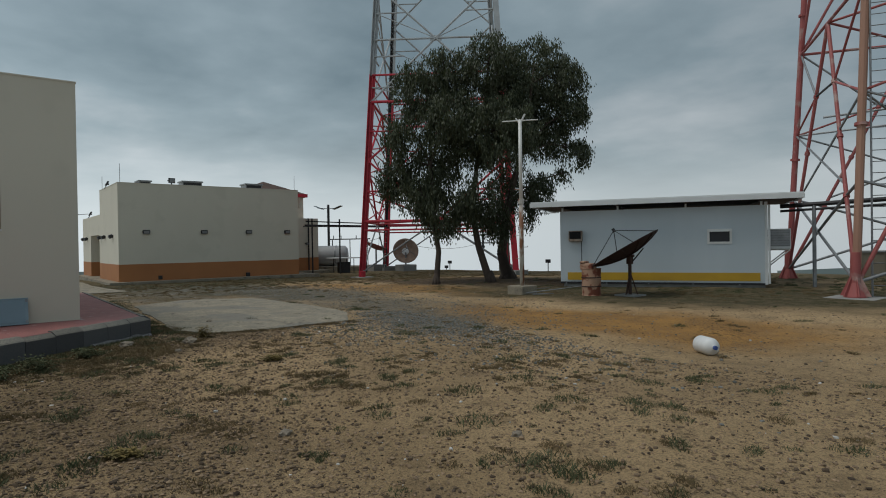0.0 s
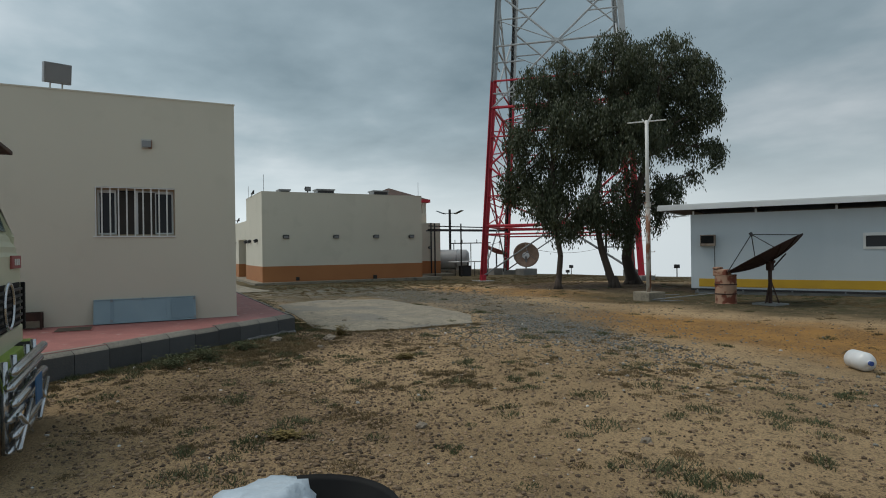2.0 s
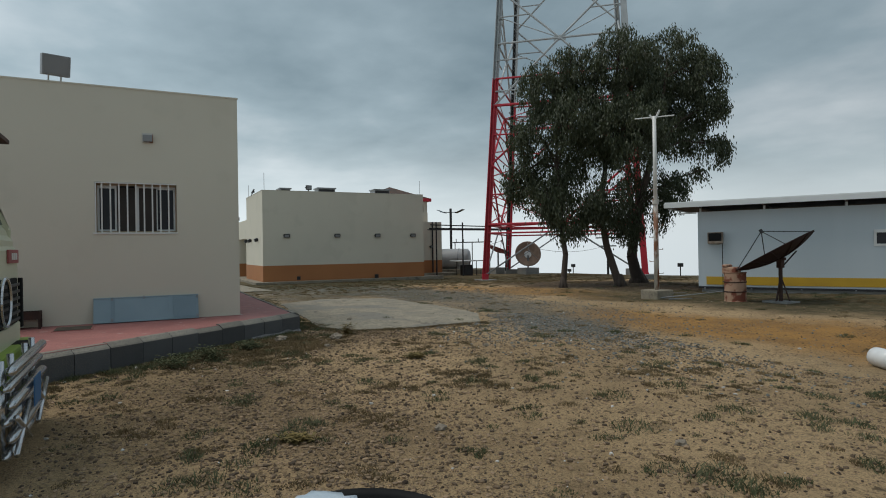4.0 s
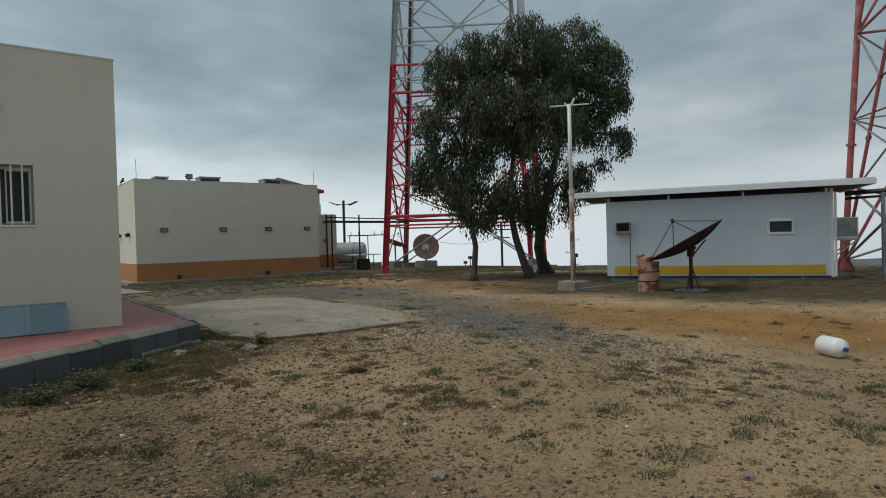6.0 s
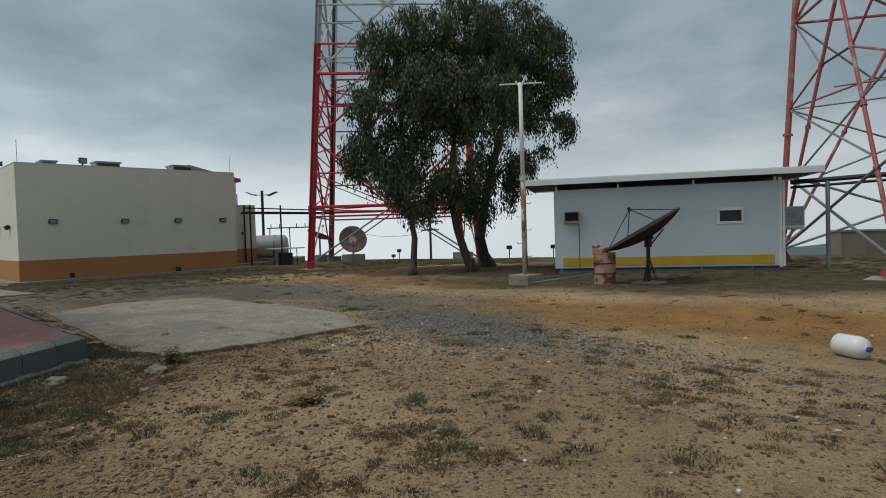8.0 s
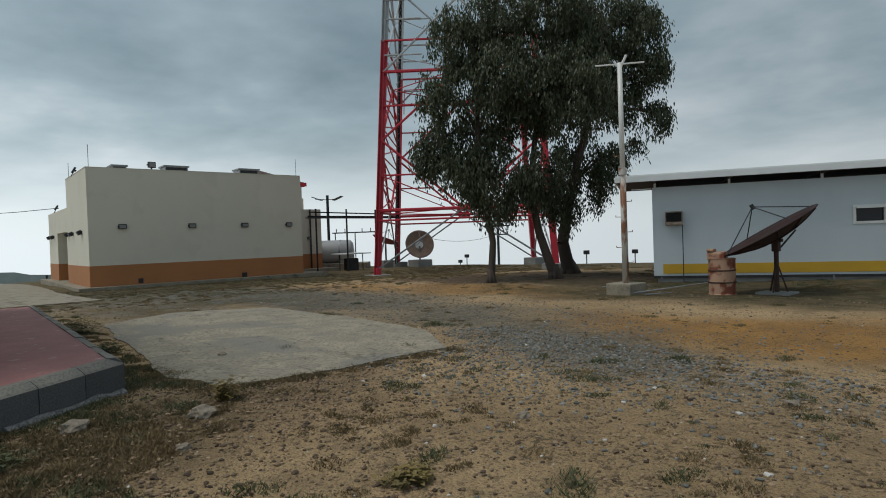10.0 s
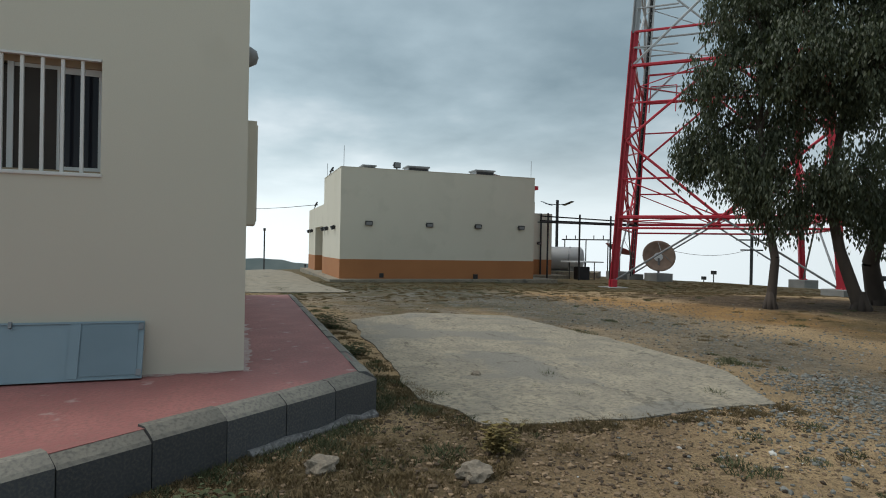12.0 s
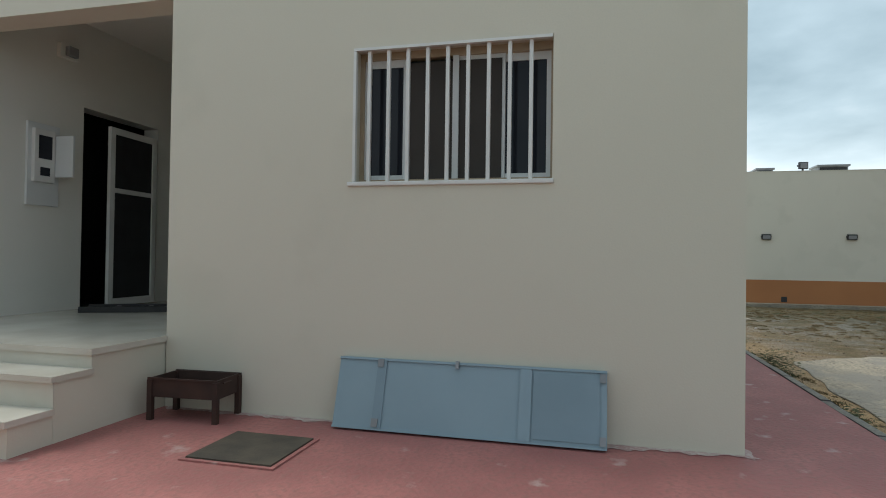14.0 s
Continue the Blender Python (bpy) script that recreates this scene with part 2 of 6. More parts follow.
def boxes(*dims, bevel=0.0):
    bm = bmesh.new()
    for d in dims:
        box(bm, *d, bevel=bevel)
    return bm


def tubes(*runs, seg=8):
    bm = bmesh.new()
    for a, b, r in runs:
        tube(bm, a, b, r, seg=seg)
    return bm


# ---------- ground ----------
SPOTS = [(0, 0, 0.33), (-4, 4, 0.35), (-7.5, 2, 0.34), (-5.2, 0.8, 0.33), (-8, 5, 0.32), (-10, 2.7, 0.36), (-12.8, 3.8, 0.33), (-13, 6.3, 0.31), (-10, 7, 0.29),
         (-16, 4, 0.31), (-4.8, 9.4, 0.02), (-3, 7.2, 0.2), (-7.5, 9.5, 0.2), (-13.1, 13.5, 0.28), (-11.4, 14.8, 0.26), (-18, 14.7, 0.34), (-18.5, 18, 0.38), (-5.6, 18.3, 0.3), (-30.2, 17.7, 0.0),
         (-33, 10, 0.1), (-33, 3, 0.1), (-10, 22, 0.35), (-22, 9, 0.22), (-24.3, 24.4, 0.05), (5, 5, 0.33), (-3, -8, 0.33), (-36.8, 23.6, 0.0),
         (-30.9, 30.3, 0.0), (-45, 3, 0.0)]


def ground_z(x, y):
    total = weight = 0.0
    for a, b, z in SPOTS:
        w = 1 / (0.6 + (x - a) ** 2 + (y - b) ** 2) ** 1.5
        total, weight = total + w * z, weight + w
    z = total / weight
    far = math.hypot((x + 15) * 0.8, (y - 10) * 1.35)
    drop = max(0.0, far - 26)
    z -= min(0.16 * drop * min(1, drop / 14), 260)
    near = max(0.0, 1 - far / 60)
    z += near * (0.035 * noise.noise((x * 0.5, y * 0.5, 0)) + 0.012 * noise.noise((x * 2.1, y * 2.1, 3)))
    return z


def steps_out(limit):
    """Grid lines, close together in the yard and wider away from it."""
    v, out = 0.0, []
    while v < limit:
        out.append(v)
        v += 0.22 if v < 24 else 0.22 + (v - 24) * 0.12
    return [-q for q in reversed(out[1:])] + out


gx, gy = [q - 13 for q in steps_out(2600)], [q + 8 for q in steps_out(2600)]
cols = len(gx)
gverts = [(x, y, ground_z(x, y)) for y in gy for x in gx]
gfaces = [(j * cols + i, j * cols + i + 1, (j + 1) * cols + i + 1, (j + 1) * cols + i) for j in range(len(gy) - 1) for i in range(cols - 1)]
gmesh = bpy.data.meshes.new("ground")
gmesh.from_pydata(gverts, [], gfaces)
for p in gmesh.polygons:
    p.use_smooth = True


def ground_material():
    m = bpy.data.materials.new("sandy_yard")
    m.use_nodes = True
    n, l = m.node_tree.nodes, m.node_tree.links
    bsdf = n["Principled BSDF"]
    bsdf.inputs["Roughness"].default_value = 0.95
    bsdf.inputs["Specular IOR Level"].default_value = 0.15
    tc = n.new("ShaderNodeTexCoord")
    vec = tc.outputs["Object"]

    def tex(s, det=5.0, rough=0.55, off=0.0):
        mp = n.new("ShaderNodeMapping")
        mp.inputs["Location"].default_value = (off, off * 0.7, 0)
        l.new(vec, mp.inputs[0])
        t = n.new("ShaderNodeTexNoise")
        t.inputs["Scale"].default_value, t.inputs["Detail"].default_value, t.inputs["Roughness"].default_value = s, det, rough
        l.new(mp.outputs[0], t.inputs["Vector"])
        return t.outputs["Fac"]

    def ramp_of(v, lo, hi):
        r = n.new("ShaderNodeMapRange")
        r.interpolation_type = "SMOOTHSTEP"
        r.inputs["From Min"].default_value, r.inputs["From Max"].default_value = lo, hi
        l.new(v, r.inputs["Value"])
        return r.outputs[0]

    def op(kind, a, b):
        x = n.new("ShaderNodeMath")
        x.operation = kind
        for i, v in enumerate((a, b)):
            if isinstance(v, (int, float)):
                x.inputs[i].default_value = v
            else:
                l.new(v, x.inputs[i])
        return x.outputs[0]

    def mix(f, a, b):
        x = n.new("ShaderNodeMixRGB")
        for i, v in enumerate((f, a, b)):
            if isinstance(v, tuple):
                x.inputs[i].default_value = (*v, 1)
            elif isinstance(v, (int, float)):
                x.inputs[i].default_value = v
            else:
                l.new(v, x.inputs[i])
        return x.outputs[0]

    warp = tex(0.55, 4.0)

    def patch(cx, cy, rx, ry, turn, soft=0.45, rag=1.1):
        """1 inside a ragged oval area of the yard, 0 outside."""
        mp = n.new("ShaderNodeMapping")
        mp.vector_type = "TEXTURE"
        mp.inputs["Location"].default_value = (cx, cy, 0)
        mp.inputs["Rotation"].default_value = (0, 0, radians(turn))
        mp.inputs["Scale"].default_value = (rx, ry, 1000)
        l.new(vec, mp.inputs[0])
        ln = n.new("ShaderNodeVectorMath")
        ln.operation = "LENGTH"
        l.new(mp.outputs[0], ln.inputs[0])
        d = op("ADD", ln.outputs["Value"], op("MULTIPLY", op("SUBTRACT", warp, 0.5), rag))
        r = ramp_of(d, 1.0 - soft, 1.0 + soft * 0.4)
        return op("SUBTRACT", 1.0, r)

    sand = mix(ramp_of(tex(0.35, 6), 0.4, 0.62), (0.66, 0.465, 0.265), (0.52, 0.365, 0.205))
    sand = mix(op("MULTIPLY", ramp_of(tex(2.3, 6, 0.65, 7), 0.49, 0.64), 0.4), sand, (0.27, 0.19, 0.11))
    ochre = mix(ramp_of(tex(1.2, 5), 0.4, 0.6), (0.54, 0.285, 0.085), (0.42, 0.225, 0.078))
    gravel = mix(ramp_of(tex(9, 4, 0.7), 0.42, 0.6), (0.105, 0.118, 0.108), (0.225, 0.222, 0.195))
    turf = mix(ramp_of(tex(3.0, 6, 0.65), 0.42, 0.6), (0.062, 0.064, 0.030), (0.135, 0.108, 0.064))
    brown = mix(ramp_of(tex(4.0, 6, 0.65), 0.4, 0.62), (0.075, 0.052, 0.036), (0.155, 0.108, 0.07))
    col = sand
    col = mix(op("MULTIPLY", patch(-7.6, 10.5, 5.2, 2.1, 22), 0.95), col, ochre)
    col = mix(op("MULTIPLY", patch(-18, 12.2, 8.0, 1.6, 15), 0.75), col, ochre)
    col = mix(op("MULTIPLY", patch(-10.0, 7.5, 3.4, 1.2, -20, 0.7), 0.8), col, gravel)
    col = mix(op("MULTIPLY", patch(-20, 8.6, 10.5, 2.4, 0, 0.6), 0.8), col, gravel)
    col = mix(op("MULTIPLY", patch(-27, 6.5, 8, 3.4, 0, 0.6), 0.65), col, gravel)
    col = mix(op("MULTIPLY", patch(-5.3, 0.9, 2.4, 0.9, 10, 0.8), 0.28), col, brown)
    col = mix(op("MULTIPLY", patch(-10.4, 3.4, 2.3, 1.0, -55, 0.7), 0.5), col, brown)
    col = mix(op("MULTIPLY", patch(-18.0, 16.2, 7.0, 3.0, 15, 0.4, 0.7), 0.95), col, brown)
    col = mix(op("MULTIPLY", patch(-8, 17.2, 11, 3.6, 27, 0.4, 0.7), 0.95), col, turf)
    col = mix(op("MULTIPLY", patch(-30.5, 10.0, 9, 5.6, 90, 0.6, 0.8), 0.85), col, turf)
    col = mix(op("MULTIPLY", patch(-9.6, 1.3, 3.4, 1.0, -51, 0.9, 1.6), 0.5), col, turf)
    col = mix(op("MULTIPLY", patch(-7.2, 0.6, 3.2, 1.2, -30, 0.9, 2.0), 0.35), col, turf)
    col = mix(op("MULTIPLY", patch(-24.5, 5.6, 10.5, 4.2, 0, 0.6, 0.9), 0.75), col, mix(ramp_of(tex(1.4, 6, 0.65, 17), 0.42, 0.58), turf, gravel))
    lnode = n.new("ShaderNodeVectorMath")
    lnode.operation = "DISTANCE"
    l.new(vec, lnode.inputs[0])
    lnode.inputs[1].default_value = (-13, 8, 0)
    outer = ramp_of(op("ADD", lnode.outputs["Value"], op("MULTIPLY", warp, 8)), 16, 22)
    col = mix(op("MULTIPLY", outer, 0.85), col, turf)
    # small stones and dark crumbs in the soil
    vor = n.new("ShaderNodeTexVoronoi")
    vor.inputs["Scale"].default_value = 26
    l.new(vec, vor.inputs["Vector"])
    crumbs = op("MULTIPLY", op("SUBTRACT", 1.0, ramp_of(vor.outputs["Distance"], 0.12, 0.30)), ramp_of(tex(1.6, 5, 0.6, 3), 0.45, 0.6))
    stone = mix(ramp_of(vor.outputs["Color"], 0.2, 0.8), (0.10, 0.085, 0.068), (0.31, 0.28, 0.235))
    col = mix(op("MULTIPLY", crumbs, 0.75), col, stone)
    clods = ramp_of(tex(17, 5, 0.7, 11), 0.53, 0.62)
    col = mix(op("MULTIPLY", op("MULTIPLY", clods, ramp_of(tex(1.1, 5, 0.6, 21), 0.38, 0.58)), 0.8), col, (0.10, 0.073, 0.048))
    pale = ramp_of(tex(23, 4, 0.7, 31), 0.60, 0.68)
    col = mix(op("MULTIPLY", pale, 0.55), col, (0.44, 0.345, 0.24))
    grain = tex(55, 4, 0.7)
    col = mix(op("MULTIPLY", ramp_of(grain, 0.48, 0.60), 0.45), col, (0.10, 0.075, 0.048))
    l.new(col, bsdf.inputs["Base Color"])
    b = n.new("ShaderNodeBump")
    b.inputs["Strength"].default_value, b.inputs["Distance"].default_value = 1.0, 0.065
    l.new(op("ADD", op("ADD", op("MULTIPLY", tex(11, 7, 0.72), 1.5), op("MULTIPLY", grain, 0.35)), op("MULTIPLY", crumbs, 0.35)), b.inputs["Height"])
    l.new(b.outputs[0], bsdf.inputs["Normal"])
    return m


gmesh.materials.append(ground_material())
ground = tagged(new("ground", gmesh), "sandy dirt yard with gravel, ochre soil and dry grass", "ground", kind="structure")


def slab_on_ground(name, outline, thick, mat, label, category, rag=0.0, inner=3):
    """A thin sheet that follows the ground, with a ragged rim."""
    bm = bmesh.new()
    rim = []
    k = len(outline)
    for i in range(k):
        a, b = Vector(outline[i]), Vector(outline[(i + 1) % k])
        steps = max(2, int((b - a).length / 0.18))
        for s in range(steps):
            q = a.lerp(b, s / steps)
            rim.append(q + Vector((noise.noise((q.x * 1.7, q.y * 1.7, 5)), noise.noise((q.x * 1.7, q.y * 1.7, 9)))) * rag)
    mid = sum(rim, Vector((0, 0))) / len(rim)
    rings = []
    for f in [1.0] + [1 - (j + 1) / (inner + 1) for j in range(inner)]:
        ring = []
        for q in rim:
            p = mid.lerp(q, f)
            ring.append(bm.verts.new((p.x, p.y, ground_z(p.x, p.y) + thick * (1 if f < 1 else 0.85))))
        rings.append(ring)
    low = [bm.verts.new((v.co.x, v.co.y, v.co.z - thick - 0.15)) for v in rings[0]]
    centre = bm.verts.new((mid.x, mid.y, ground_z(mid.x, mid.y) + thick))
    for a, b in [(low, rings[0])] + list(zip(rings, rings[1:])):
        for i in range(len(a)):
            bm.faces.new((a[i], a[(i + 1) % len(a)], b[(i + 1) % len(a)], b[i]))
    for i in range(len(rim)):
        bm.faces.new((rings[-1][i], rings[-1][(i + 1) % len(rim)], centre))
    return tagged(part(name, bm, mat), label, category, kind="structure")


def broken_concrete():
    """Old screed: pale skin, dark worn areas with the stone showing, crooked cracks."""
    m = material("worn_concrete_pad", [(0.38, 0.33, 0.245), (0.27, 0.24, 0.188), (0.19, 0.172, 0.14)], 0.95, 2.4, 22, 1.0, 0.04,
                 stain=(0.225, 0.21, 0.178), stain_scale=0.8, stain_amount=0.36)
    n, l = m.node_tree.nodes, m.node_tree.links
    bsdf = n["Principled BSDF"]
    old = bsdf.inputs["Base Color"].links[0].from_socket
    tc = n.new("ShaderNodeTexCoord")
    wob = n.new("ShaderNodeTexNoise")
    wob.inputs["Scale"].default_value, wob.inputs["Detail"].default_value = 1.8, 6.0
    l.new(tc.outputs["Object"], wob.inputs["Vector"])
    push = n.new("ShaderNodeMixRGB")
    push.blend_type = "LINEAR_LIGHT"
    push.inputs[0].default_value = 0.55
    l.new(tc.outputs["Object"], push.inputs[1])
    l.new(wob.outputs["Color"], push.inputs[2])

    def line(scale, width):
        v = n.new("ShaderNodeTexVoronoi")
        v.feature = "DISTANCE_TO_EDGE"
        v.inputs["Scale"].default_value = scale
        l.new(push.outputs[0], v.inputs["Vector"])
        r = n.new("ShaderNodeMapRange")
        for key, val in (("From Min", 0.0), ("From Max", width), ("To Min", 1.0), ("To Max", 0.0)):
            r.inputs[key].default_value = val
        l.new(v.outputs["Distance"], r.inputs["Value"])
        return r.outputs[0]

    part_of = n.new("ShaderNodeMapRange")
    part_of.inputs["From Min"].default_value, part_of.inputs["From Max"].default_value = 0.46, 0.6
    l.new(wob.outputs["Fac"], part_of.inputs["Value"])
    times = n.new("ShaderNodeMath")
    times.operation = "MULTIPLY"
    l.new(line(0.85, 0.022), times.inputs[0])
    l.new(part_of.outputs[0], times.inputs[1])
    chips = n.new("ShaderNodeTexNoise")
    chips.inputs["Scale"].default_value, chips.inputs["Detail"].default_value, chips.inputs["Roughness"].default_value = 7.0, 8.0, 0.72
    drawn = n.new("ShaderNodeMapping")
    drawn.inputs["Rotation"].default_value, drawn.inputs["Scale"].default_value = (0, 0, 0.5), (0.35, 1.3, 1)
    l.new(tc.outputs["Object"], drawn.inputs[0])
    l.new(drawn.outputs[0], chips.inputs["Vector"])
    pits = n.new("ShaderNodeMapRange")
    pits.inputs["From Min"].default_value, pits.inputs["From Max"].default_value = 0.59, 0.66
    l.new(chips.outputs["Fac"], pits.inputs["Value"])
    both = n.new("ShaderNodeMath")
    both.operation = "MAXIMUM"
    l.new(times.outputs[0], both.inputs[0])
    l.new(pits.outputs[0], both.inputs[1])
    dim = n.new("ShaderNodeMath")
    dim.operation = "MULTIPLY"
    dim.inputs[1].default_value = 0.8
    l.new(both.outputs[0], dim.inputs[0])
    dark = n.new("ShaderNodeMixRGB")
    dark.inputs[2].default_value = (0.105, 0.092, 0.072, 1)
    l.new(dim.outputs[0], dark.inputs[0])
    l.new(old, dark.inputs[1])
    l.new(dark.outputs[0], bsdf.inputs["Base Color"])
    return m


PAD = broken_concrete()
slab_on_ground("concrete_pad", [(-10.95, 3.25), (-12.0, 2.97), (-14.1, 3.1), (-17.9, 3.4), (-18.95, 4.8), (-18.2, 6.75), (-15.0, 7.0), (-12.3, 6.8), (-10.95, 6.1), (-10.88, 4.6)],
               0.02, PAD, "worn pale concrete slab let into the dirt yard", "slab", 0.12, 9)
slab_on_ground("apron_pavement", [(-25.7, 4.76), (-33.9, 4.45), (-44.2, 4.5), (-48, 3.6), (-60, 3.0), (-60, -6), (-26, -6), (-25.9, 2.0)],
               0.03, CONCRETE, "pale concrete apron beside the orange-based building", "pavement", 0.06, 6)


# ---------- red pavement with kerb ----------
PAVE_Z = 0.68
PAVE_RIM = [(-8.62, -9.0), (-8.62, -1.36), (-11.62, 2.36), (-19.4, 2.40)]
bm = bmesh.new()
prism(bm, PAVE_RIM + [(-19.4, 1.2), (-12.05, 1.2), (-12.05, -9.0)], 0.0, PAVE_Z)
tagged(part("red_pavement", bm, RED_PAVE), "red painted concrete pavement along the cream building", "pavement", kind="structure")


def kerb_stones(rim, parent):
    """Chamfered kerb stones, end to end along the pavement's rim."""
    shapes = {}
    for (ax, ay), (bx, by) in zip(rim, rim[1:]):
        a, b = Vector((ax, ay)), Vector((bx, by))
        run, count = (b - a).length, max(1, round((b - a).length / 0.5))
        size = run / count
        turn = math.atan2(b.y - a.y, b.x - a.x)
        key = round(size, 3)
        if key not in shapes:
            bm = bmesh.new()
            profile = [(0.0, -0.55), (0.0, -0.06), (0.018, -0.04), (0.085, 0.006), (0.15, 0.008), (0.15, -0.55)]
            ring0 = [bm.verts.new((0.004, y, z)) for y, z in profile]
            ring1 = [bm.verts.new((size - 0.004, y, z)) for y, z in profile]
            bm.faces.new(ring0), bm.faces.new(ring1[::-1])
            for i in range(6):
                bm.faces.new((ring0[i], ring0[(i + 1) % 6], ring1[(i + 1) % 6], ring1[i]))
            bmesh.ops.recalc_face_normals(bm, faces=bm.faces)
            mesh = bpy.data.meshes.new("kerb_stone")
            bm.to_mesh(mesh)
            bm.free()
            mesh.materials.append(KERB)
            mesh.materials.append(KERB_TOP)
            # upward faces take the paler brownish colour, upright ones the dark grey
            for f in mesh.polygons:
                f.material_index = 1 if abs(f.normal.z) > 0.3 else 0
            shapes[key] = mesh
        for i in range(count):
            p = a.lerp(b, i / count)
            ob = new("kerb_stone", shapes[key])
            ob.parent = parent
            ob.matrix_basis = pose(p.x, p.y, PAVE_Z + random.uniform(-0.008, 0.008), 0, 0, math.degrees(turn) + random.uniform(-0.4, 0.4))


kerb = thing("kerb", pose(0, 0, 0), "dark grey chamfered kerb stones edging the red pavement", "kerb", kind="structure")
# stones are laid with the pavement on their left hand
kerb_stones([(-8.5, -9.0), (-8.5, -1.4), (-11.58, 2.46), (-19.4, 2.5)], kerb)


haunch = bm_new()
ka, kb = Vector((-10.75, 1.43)), Vector((-11.55, 2.43))
out = Vector((0.78, 0.62))
rows = []
for k in range(9):
    q = ka.lerp(kb, k / 8)
    wide = 0.045 + 0.03 * noise.noise((k * 0.7, 3, 1))
    z = ground_z(q.x, q.y)
    tall = 0.045 + 0.03 * noise.noise((k * 0.9, 8, 2))
    rows.append([haunch.verts.new((q.x + out.x * w, q.y + out.y * w, z + h)) for w, h in ((-0.02, tall), (0.02, tall), (wide, 0.02), (wide + 0.02, -0.1), (-0.02, -0.1))])
for a, c in zip(rows, rows[1:]):
    for i in range(5):
        haunch.faces.new((a[i], a[(i + 1) % 5], c[(i + 1) % 5], c[i]))
haunch.faces.new(rows[0]), haunch.faces.new(rows[-1][::-1])
part("mortar_haunch", haunch, material("lime_mortar", [(0.22, 0.21, 0.205), (0.11, 0.105, 0.105), (0.32, 0.30, 0.29)], 0.9, 9, 40, 0.6, 0.01), kerb, "whitish mortar at the kerb's foot")


# ---------- lamps on walls and roofs ----------
def floodlight(m, label, w=0.34, h=0.22, d=0.14, bracket=True, group=""):
    lamp = thing("floodlight", m, label, "floodlight", group)
    part("housing", boxes((-w / 2, w / 2, 0.02, d, -h / 2, h / 2), bevel=0.015), GALV if w > 0.4 else DARK_METAL, lamp)
    part("glass", boxes((-w / 2 + 0.03, w / 2 - 0.03, d - 0.01, d + 0.006, -h / 2 + 0.03, h / 2 - 0.03)), LAMP_GLASS, lamp, "pale glass front")
    if bracket:
        part("bracket", boxes((-w / 2 - 0.012, -w / 2, -0.03, 0.10, -0.03, 0.03), (w / 2, w / 2 + 0.012, -0.03, 0.10, -0.03, 0.03), (-w / 2 - 0.012, w / 2 + 0.012, -0.04, -0.02, -0.03, 0.03)), DARK_METAL, lamp)
    return lamp


# ---------- cream building beside the path ----------
near_house = thing("cream_building", pose(-11.9, 1.41, PAVE_Z), "cream plastered single-storey building with a barred window", "building", kind="structure")
TOP = 4.08
WX0, WX1, WZ0, WZ1 = -2.36, -1.07, 1.565, 2.44     # window opening, along y from the corner
T = 0.25
front = bm_new()
for d in ((-T, 0, -3.75, WX0, -0.4, TOP), (-T, 0, WX1, 0, -0.4, TOP), (-T, 0, WX0, WX1, -0.4, WZ0), (-T, 0, WX0, WX1, WZ1, TOP)):
    box(front, *d)
part("wall", front, CREAM, near_house)
part("wall", boxes((-7.6, -T, -T, 0, -0.4, TOP)), CREAM, near_house)
part("wall", boxes((-7.6, -7.35, -9.0, -T, -0.4, TOP)), CREAM, near_house)
part("wall", boxes((-7.35, -T, -3.75, -3.55, 0.5, TOP)), WHITE_PLASTER, near_house, "white plastered porch side wall")
part("roof", boxes((-7.35, -T, -9.0, -T, 3.62, 3.80)), GREY_CONC, near_house)
part("wall", boxes((-T, 0, -9.0, -6.15, -0.4, TOP)), CREAM, near_house)
part("wall", boxes((-7.35, -T, -9.0, -8.8, -0.4, 3.6)), CREAM, near_house)
part("lintel", boxes((-T, -0.003, -6.15, -3.75, 2.90, TOP)), CREAM, near_house)
part("porch_ceiling", boxes((-7.35, -T, -6.15, -3.75, 3.45, 3.6)), WHITE_PLASTER, near_house)
# wall of the porch with the door opening
DX0, DX1 = -2.52, -1.43
pw = bm_new()
for d in ((DX1, -0.002, -6.15, -5.95, 0.5, 3.45), (-7.35, DX0, -6.15, -5.95, 0.5, 3.45), (DX0, DX1, -6.15, -5.95, 2.58, 3.45)):
    box(pw, *d)
part("wall", pw, WHITE_PLASTER, near_house, "white plastered porch wall")
# back sheet and floor behind the door, with the room's shade in their colour
part("dark_room", boxes((-4.2, -0.5, -7.6, -7.5, 0.46, 3.4)), INSIDE_SHADE, near_house)
part("room_floor", boxes((-7.35, -T, -8.8, -6.15, 0.40, 0.46)), INSIDE_SHADE, near_house)
part("porch_floor", boxes((-7.35, 0.66, -6.15, -3.742, 0.46, 0.50)), MARBLE, near_house, "cream marble porch floor")
part("porch_base", boxes((-7.3, 0.63, -6.15, -3.76, -0.3, 0.46)), CREAM, near_house)
part("step_base", boxes((0.63, 0.90, -6.15, -3.757, -0.3, 0.345)), CREAM, near_house)
part("step_base", boxes((0.90, 1.17, -6.15, -3.760, -0.3, 0.165)), CREAM, near_house)
part("step_tread", boxes((0.635, 0.93, -6.15, -3.742, 0.345, 0.38)), MARBLE, near_house, "cream marble tread")
part("step_tread", boxes((0.905, 1.20, -6.15, -3.742, 0.165, 0.20)), MARBLE, near_house, "cream marble tread")
part("step_riser", boxes((0.64, 0.646, -6.15, -3.752, 0.38, 0.46), (0.903, 0.909, -6.15, -3.752, 0.20, 0.345)), MARBLE, near_house)
# parapet cap
part("coping", boxes((-7.62, 0.012, -0.25, 0.012, TOP, TOP + 0.025), (-0.25, 0.012, -9.0, -0.25, TOP, TOP + 0.025)), CREAM, near_house)

